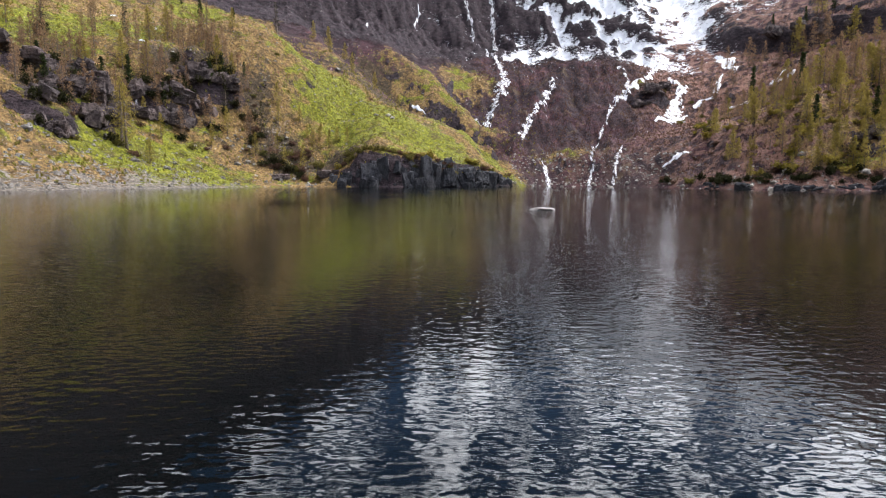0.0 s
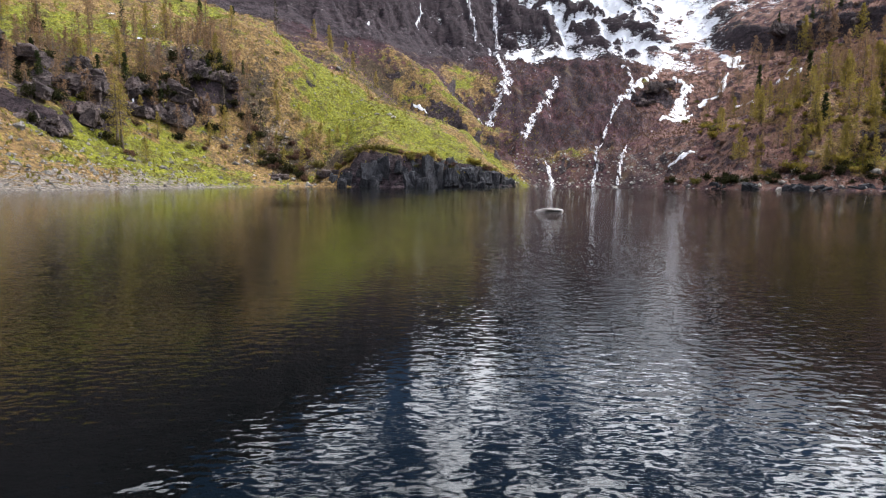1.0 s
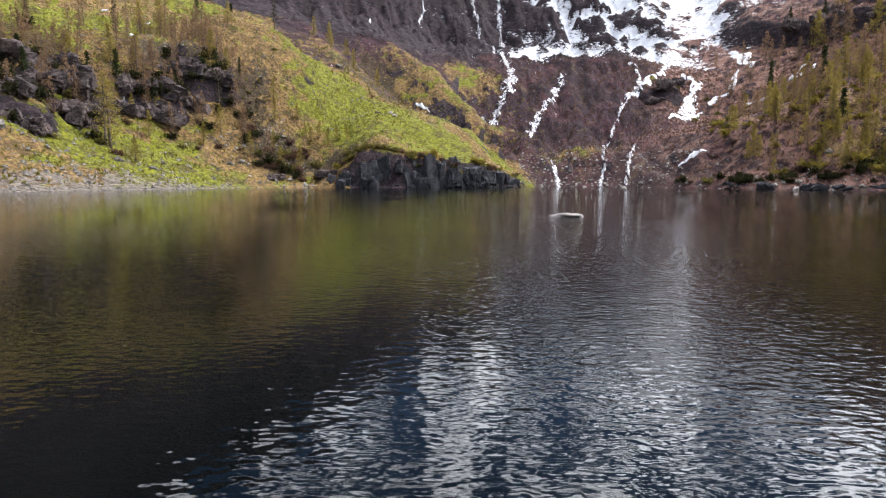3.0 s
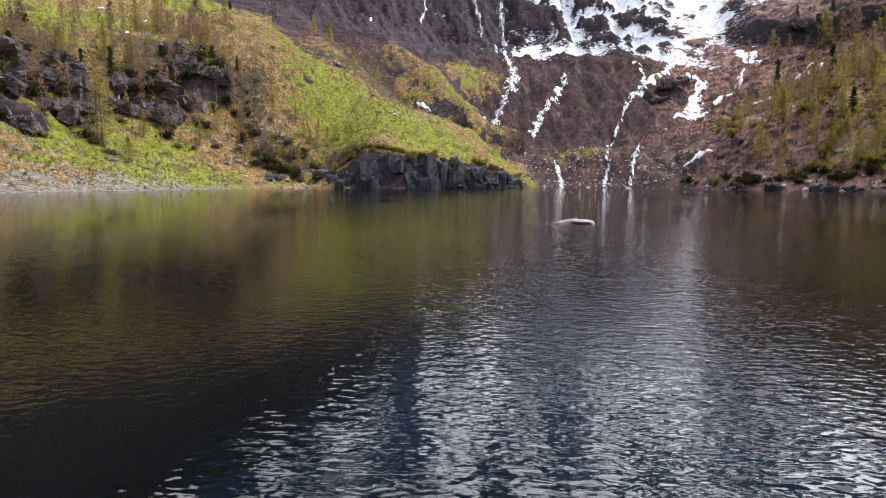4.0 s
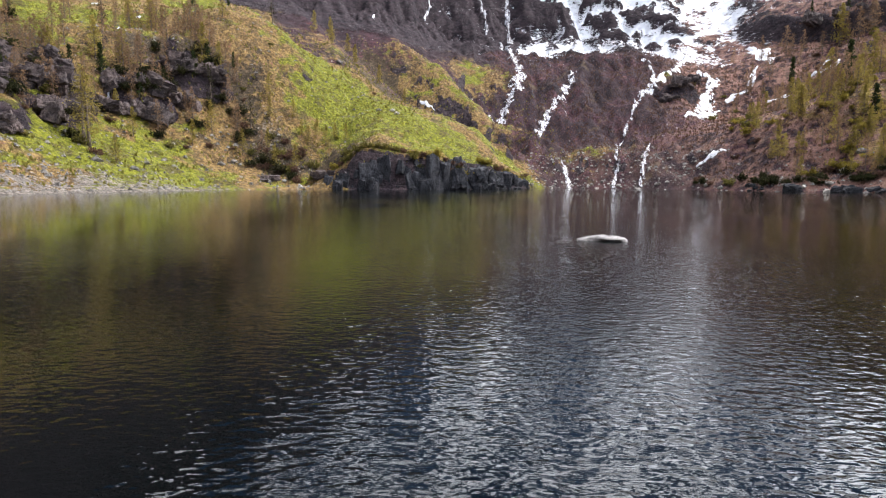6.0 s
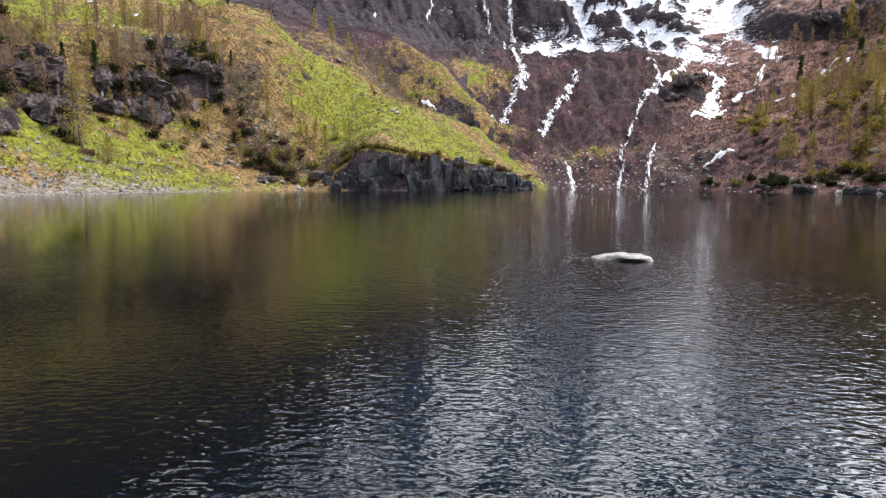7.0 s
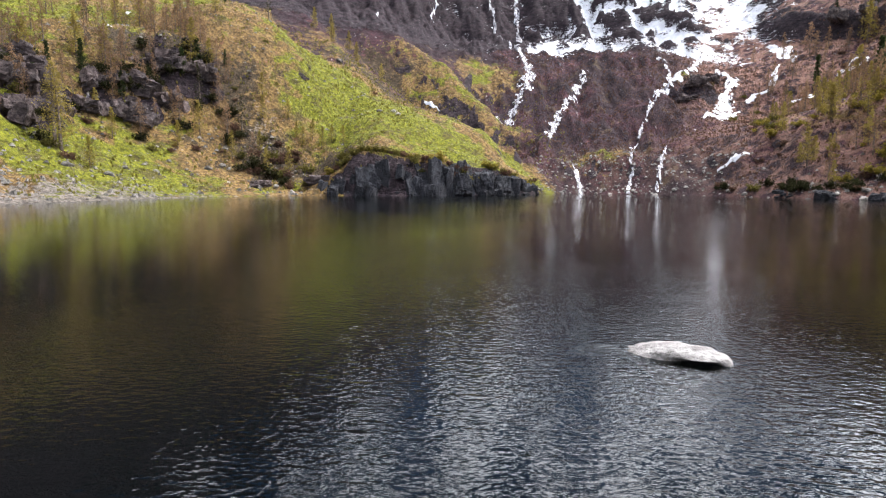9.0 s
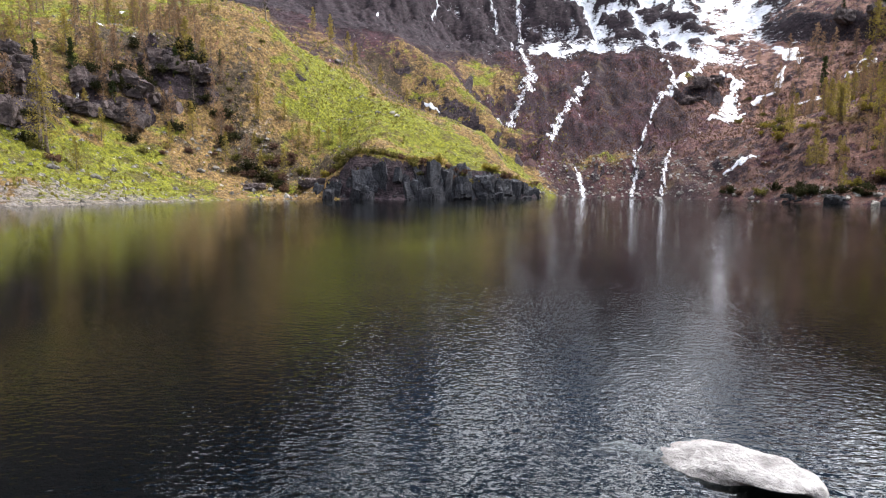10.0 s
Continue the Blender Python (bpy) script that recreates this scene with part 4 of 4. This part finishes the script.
for cx, cy, rx, ry, n in [(-60, 138, 7, 3.5, 16), (-71, 109, 6, 6, 16), (-50, 134, 5, 3, 8), (-62, 98, 4, 3, 7), (-55, 114, 4, 3, 4), (-65, 92, 4, 3, 6), (-52, 120, 4, 3, 3)]:
    for k in range(n):
        plant(bares, cx + rnd.gauss(0, rx * 0.6), cy + rnd.gauss(0, ry * 0.6), rnd.uniform(0.5, 0.9), "larches on the sunny slope")
for x, y, k in [(-67, 100, 0.8), (-60, 103, 0.65), (-65, 113, 0.7), (-55, 116, 0.6), (-50, 127, 0.7), (-71, 104, 0.7), (-62, 117, 0.8), (-46, 136, 0.5), (-49, 130.5, 0.75)]:
    plant(spruces, x, y, k, "spruces on the sunny slope")
for x, y, k in [(-31, 132, 0.42), (-29.5, 131, 0.48), (-28, 132.5, 0.5), (-26, 131.5, 0.5), (-24.5, 133, 0.42), (-22, 132, 0.5), (-33, 134, 0.5), (-36, 126, 0.5), (-39, 121, 0.6), (-46, 116, 0.6),
                (-45, 122, 0.7), (-57, 112, 0.5), (-52, 108, 0.6), (-20, 168, 0.6), (-30, 178, 0.7), (-36, 184, 0.8), (-27, 172, 0.7), (-13, 163, 0.5), (-40, 181, 0.7), (-34, 176, 0.6)]:
    plant(larches, x, y, k, "larches on the sunny slope")
# the wooded slope across the bay
count = 0
while count < 250:
    x, y = rnd.uniform(62, 140), rnd.uniform(106, 215)
    thick = math.exp(-((x - 104) / 26) ** 2 - ((y - 150) / 40) ** 2)
    if x - 0.25 * (y - 150) < 66 or x < 76 and y > 138 or rnd.random() > thick or ground_at(x, y) < 2:
        continue
    kinds = spruces if rnd.random() < 0.04 else (larches if rnd.random() < 0.58 - 0.006 * (y - 110) else bares)
    plant(kinds, x, y, rnd.uniform(0.5, 0.9) + 0.7 * rnd.random() * min(1, max(0, (x - 80) / 15)), "larches across the bay")
    count += 1
# young larches low on that slope
for k in range(84):
    x = rnd.uniform(64, 108)
    y = float(np.interp(x, [67, 82, 106], [117, 109, 97])) + rnd.uniform(1.5, 30)
    plant(larches if rnd.random() < 0.6 else bares, x, y, rnd.uniform(0.35, 0.95), "larches across the bay")
# far trees on the ledges
for x, y, k in [(-62, 176, 0.8), (-70, 172, 0.9), (-78, 178, 0.9), (-84, 170, 0.9), (-90, 165, 0.9), (-95, 140, 0.9), (-97, 150, 1.0), (122, 205, 0.8), (128, 200, 0.8), (115, 212, 0.7)]:
    plant(spruces, x, y, k, "far trees")

# ---- shrubs ----
dark_bush = [bush("dwarf_pine", 1.7, 1.6, 520, 0.26, PINE, rnd, "low dark dwarf pine among rocks"), bush("dwarf_pine", 1.4, 1.9, 480, 0.26, PINE, rnd, "low dark dwarf pine among rocks")]
for x, y, k in [(-59, 86, 1.0), (-61, 89, 1.2), (-64, 92, 1.3), (-67, 96, 1.2), (-60, 101, 1.0), (-63, 102.5, 1.3), (-65, 105, 1.4), (-68, 104, 1.4), (-71, 100, 1.2), (-57, 115, 1.2), (-55, 117.5, 1.4), (-53, 119, 1.2),
                (-56, 121, 1.3), (-52, 126, 1.4), (-49, 129, 1.4), (-46.5, 130, 1.2), (-55, 125, 1.2), (-53, 123, 1.2), (-75, 97, 1.3), (-58, 109, 1.1), (-50, 124, 1.1), (-81, 120.5, 1.2),
                (-46.6, 125.4, 1.1), (-39.6, 126.2, 1.1), (-34, 121.5, 1.1), (-37, 119.5, 0.9), (-29.5, 119.4, 1.0), (-66, 110, 1.2), (-54.4, 96.4, 0.9), (-57.5, 127.5, 1.2), (-48, 131.5, 1.5), (-51, 130.5, 1.5), (-54, 121.5, 1.5), (-45.5, 128.5, 1.2), (-59, 117.5, 1.4), (-64, 108.5, 1.4), (-67.5, 109, 1.4), (-60.5, 93, 1.3), (-56.5, 118.5, 1.3), (-42, 128.5, 1.3), (-40.5, 123.5, 1.2), (-43.5, 127.5, 1.1), (-47.5, 120.5, 1.2), (-32, 119.8, 1.2), (-35.5, 121.5, 1.3), (-50.5, 113.5, 1.0), (-57.4, 99.0, 1.1), (-59.2, 103.0, 1.3), (-61.6, 99.2, 1.2), (-58.6, 106.6, 1.2), (-62.4, 95.4, 1.2)]:
    plant(dark_bush, x, y, k, "dwarf pines among the rocks")
green_bush = [bush("shrub", 1.5, 1.3, 420, 0.26, SHRUB, rnd, "low dark green alpine shrub"), bush("shrub", 1.2, 1.0, 380, 0.24, SHRUB, rnd, "low dark green alpine shrub")]
rust_bush = [bush("shrub", 1.4, 1.1, 400, 0.24, RUST, rnd, "low leafless rust-brown alpine shrub"), bush("shrub", 1.1, 0.9, 380, 0.22, RUST, rnd, "low leafless rust-brown alpine shrub")]
plant(green_bush, -53.6, 96.6, 1.0)
plant(rust_bush, -51.5, 97.0, 0.9)
for x, y, k in [(-31.7, 126.8, 1.3), (-30.7, 123.0, 1.2), (-34.0, 122.6, 1.3), (-32.4, 124.6, 1.4), (-29.4, 121.4, 1.0), (-31.8, 120.4, 1.1), (-30.2, 128.4, 1.1), (-33.2, 128.0, 1.2), (-28.6, 118.8, 0.9), (-36.4, 124.4, 1.1)]:
    plant(rust_bush, x, y, k, "rust-brown thicket above the shore")
for x, y, k in [(-29, 120, 1.1), (-31, 122, 1.3), (-26, 120, 1.0), (-23, 121.5, 1.2), (-35, 120, 1.3), (-38, 122, 1.2), (-33.5, 125, 1.4), (-21, 121, 1.0), (-41, 127, 1.3), (-36, 128, 1.0),
                (-44, 118, 1.1), (-48, 112, 1.0), (-20, 124, 1.2), (-56, 108, 1.0), (-60, 100, 1.2), (-79, 118, 1.3), (-30, 127, 1.1), (-27, 125, 1.2)]:
    plant(green_bush if rnd.random() < 0.6 else rust_bush, x, y, k, "shrubs by the shore")
count = 0
while count < 80:
    x, y = rnd.uniform(52, 130), rnd.uniform(104, 200)
    if x - 0.25 * (y - 150) < 56 or ground_at(x, y) < 0.6:
        continue
    plant(rust_bush if rnd.random() < 0.5 else green_bush, x, y, rnd.uniform(0.6, 1.3), "shrubs across the bay")
    count += 1
olive_bush = [bush("shrub", 1.5, 1.7, 420, 0.25, OLIVE, rnd, "bushy alpine shrub with fresh olive-yellow leaves"), bush("shrub", 1.2, 1.4, 380, 0.24, OLIVE, rnd, "bushy alpine shrub with fresh olive-yellow leaves")]
count = 0
while count < 95:
    x, y = rnd.uniform(62, 112), rnd.uniform(104, 165)
    if x - 0.25 * (y - 150) < 60 or ground_at(x, y) < 1.2 or rnd.random() > math.exp(-((x - 84) / 20) ** 2 - ((y - 126) / 22) ** 2):
        continue
    plant(olive_bush, x, y, rnd.uniform(0.6, 1.4), "shrubs across the bay")
    count += 1
# turf and shrubs hanging over the cliff edge
for k in range(56):
    x = -22 + 38 * k / 55 + rnd.uniform(-0.6, 0.6)
    y = float(np.interp(x, [-20, -8, 3, 12, 16], [120.8, 123.2, 130.0, 141.0, 147.0])) + rnd.uniform(-1.3, 0.8)
    plant(green_bush if rnd.random() < 0.4 else (olive_bush if rnd.random() < 0.6 else rust_bush), x, y, rnd.uniform(0.5, 1.3), "shrubs on the cliff edge")
# shrubs along the far waterline
for k in range(90):
    x = rnd.uniform(52, 104)
    y = float(np.interp(x, [53, 59, 67, 82, 106], [139.5, 126.5, 115.5, 107.5, 94.5])) + rnd.uniform(0, 4.5)
    plant([dark_bush, rust_bush, dark_bush][int(rnd.random() * 3)], x, y, rnd.uniform(0.45, 1.0), "shrubs along the far waterline")
count = 0
while count < 40:
    x, y = rnd.uniform(-85, -15), rnd.uniform(85, 160)
    if not 1.2 < ground_at(x, y) < 34:
        continue
    plant(green_bush if rnd.random() < 0.5 else rust_bush, x, y, rnd.uniform(0.3, 0.75), "shrubs on the sunny slope")
    count += 1


# ---- boulders and loose ground cover ----
rnd = random.Random(33)
rocks = []
for k in range(4):
    ob = part("boulder", boulder_bm(0.9, 0.7, 0.6, rnd), GREY_ROCK if k < 2 else LIGHT_STONE, smooth=False)
    rocks.append(tagged(ob, "grey angular boulder on turf" if k < 2 else "pale weathered boulder on turf", "rock"))
white_stone = part("boulder", boulder_bm(0.55, 0.45, 0.75, rnd), LIGHT_STONE, smooth=False)
tagged(white_stone, "whitish stone standing at the waterline", "rock")
white_stone.matrix_basis = pose(-26.9, 115.3, 0.25, 0, 0, 30)
for x, y, k in [(-50, 94.8, 0.9), (-46, 97, 0.7), (-58, 82, 1.0), (-55, 76, 0.8), (-52, 73, 0.9), (-45, 107, 0.7), (-48, 104, 0.7), (-41, 116, 0.9), (-33, 117, 0.9), (-36.5, 113, 0.5), (-30.5, 118, 0.6),
                (-29.8, 165.5, 1.3), (-40, 119, 0.8), (-60, 86, 1.1), (-62, 79, 1.2), (-57, 70, 1.0), (-17, 145, 0.8), (-14, 146, 0.9), (-13, 144, 0.7), (70, 120.5, 1.0), (74, 122, 1.3), (66, 118, 0.9), (80, 112, 1.2), (62, 121, 0.8)]:
    plant(rocks, x, y, k, "boulders round the lake")


# waterline stones
for k in range(0, len(SHORE_LINE)):
    x, y = SHORE_LINE[k]
    if 90 < y and x > 16:
        for _ in range(2):
            plant(rocks, x + rnd.uniform(-1.5, 1.5), y + rnd.uniform(-0.6, 1.5), rnd.uniform(0.25, 0.8), "stones along the waterline")


def scatter(name, count, pick, make, mat, label, category, seed):
    """Many small pieces joined in one mesh of stuff."""
    r = np.random.RandomState(seed)
    xs, ys = pick(r, count)
    zs = land(xs, ys)
    verts, faces = [], []
    for x, y, z in zip(xs, ys, zs):
        make(r, verts, faces, x, y, z)
    me = bpy.data.meshes.new(name)
    me.from_pydata(verts, [], faces)
    me.materials.append(mat)
    return tagged(new(name, me), label, category, kind="stuff")


def in_boxes(*boxes):
    def pick(r, count):
        out = []
        for x0, x1, y0, y1, share, z0, z1 in boxes:
            n = int(count * share)
            x, y = r.uniform(x0, x1, n * 3), r.uniform(y0, y1, n * 3)
            z = land(x, y)
            keep = (z > z0) & (z < z1)
            out.append(np.stack([x[keep][:n], y[keep][:n]]))
        return np.concatenate(out, 1)
    return pick


def chip(r, verts, faces, x, y, z):
    s = 0.06 + 0.46 * r.rand() ** 6.5
    a = r.uniform(0, 6.28)
    n = len(verts)
    for k in range(5):
        q = s * r.uniform(0.7, 1.2)
        verts.append((x + q * math.cos(a + k * 1.257), y + q * math.sin(a + k * 1.257), z - 0.1 * s))
    for k in range(3):
        q = s * r.uniform(0.25, 0.7)
        verts.append((x + q * math.cos(a + k * 2.09), y + q * math.sin(a + k * 2.09), z + s * r.uniform(0.45, 0.9)))
    faces += [(n, n + 1, n + 5), (n + 1, n + 2, n + 6), (n + 2, n + 3, n + 6), (n + 3, n + 4, n + 7), (n + 4, n, n + 7), (n + 5, n + 6, n + 7),
              (n + 1, n + 6, n + 5), (n + 3, n + 7, n + 6), (n, n + 5, n + 7)]


def tuft(r, verts, faces, x, y, z):
    s = r.uniform(0.22, 0.55)
    for k in range(6):
        a, lean = r.uniform(0, 6.28), r.uniform(0.1, 0.8) * s
        n, w = len(verts), 0.09 + 0.25 * s * r.rand()
        c, d = math.cos(a), math.sin(a)
        verts += [(x - d * w, y + c * w, z - 0.08), (x + d * w, y - c * w, z - 0.08), (x + c * lean, y + d * lean, z + s * r.uniform(0.6, 1.1))]
        faces.append((n, n + 1, n + 2))


scatter("scree", 4200, in_boxes((-75, -38, 56, 100, 0.42, 0.05, 9), (-60, -20, 95, 125, 0.14, 0.05, 16), (-75, -20, 100, 160, 0.25, 3, 45), (20, 62, 140, 172, 0.2, 0.02, 11), (58, 105, 92, 130, 0.12, 0.02, 8)),
        chip, GREY_ROCK, "loose grey and pale stones along the shore", "stones", 3)
scatter("tussocks", 4500, in_boxes((-95, -10, 70, 175, 0.8, 0.6, 60), (-30, 28, 118, 200, 0.2, 3, 45)), tuft, TUFT, "yellow-green tussocks of alpine grass", "grass", 5)
scatter("heath_clumps", 10000, in_boxes((10, 90, 155, 235, 0.5, 5, 48), (55, 135, 104, 215, 0.5, 1, 60)), tuft, RUST, "brown leafless clumps of dwarf shrub", "heath", 7)
scatter("rubble", 1500, in_boxes((17, 60, 146, 166, 0.75, 0.1, 9), (58, 92, 104, 132, 0.25, 0.1, 6)), chip, LIGHT_STONE, "pale rubble at the foot of the headwall", "stones", 11)
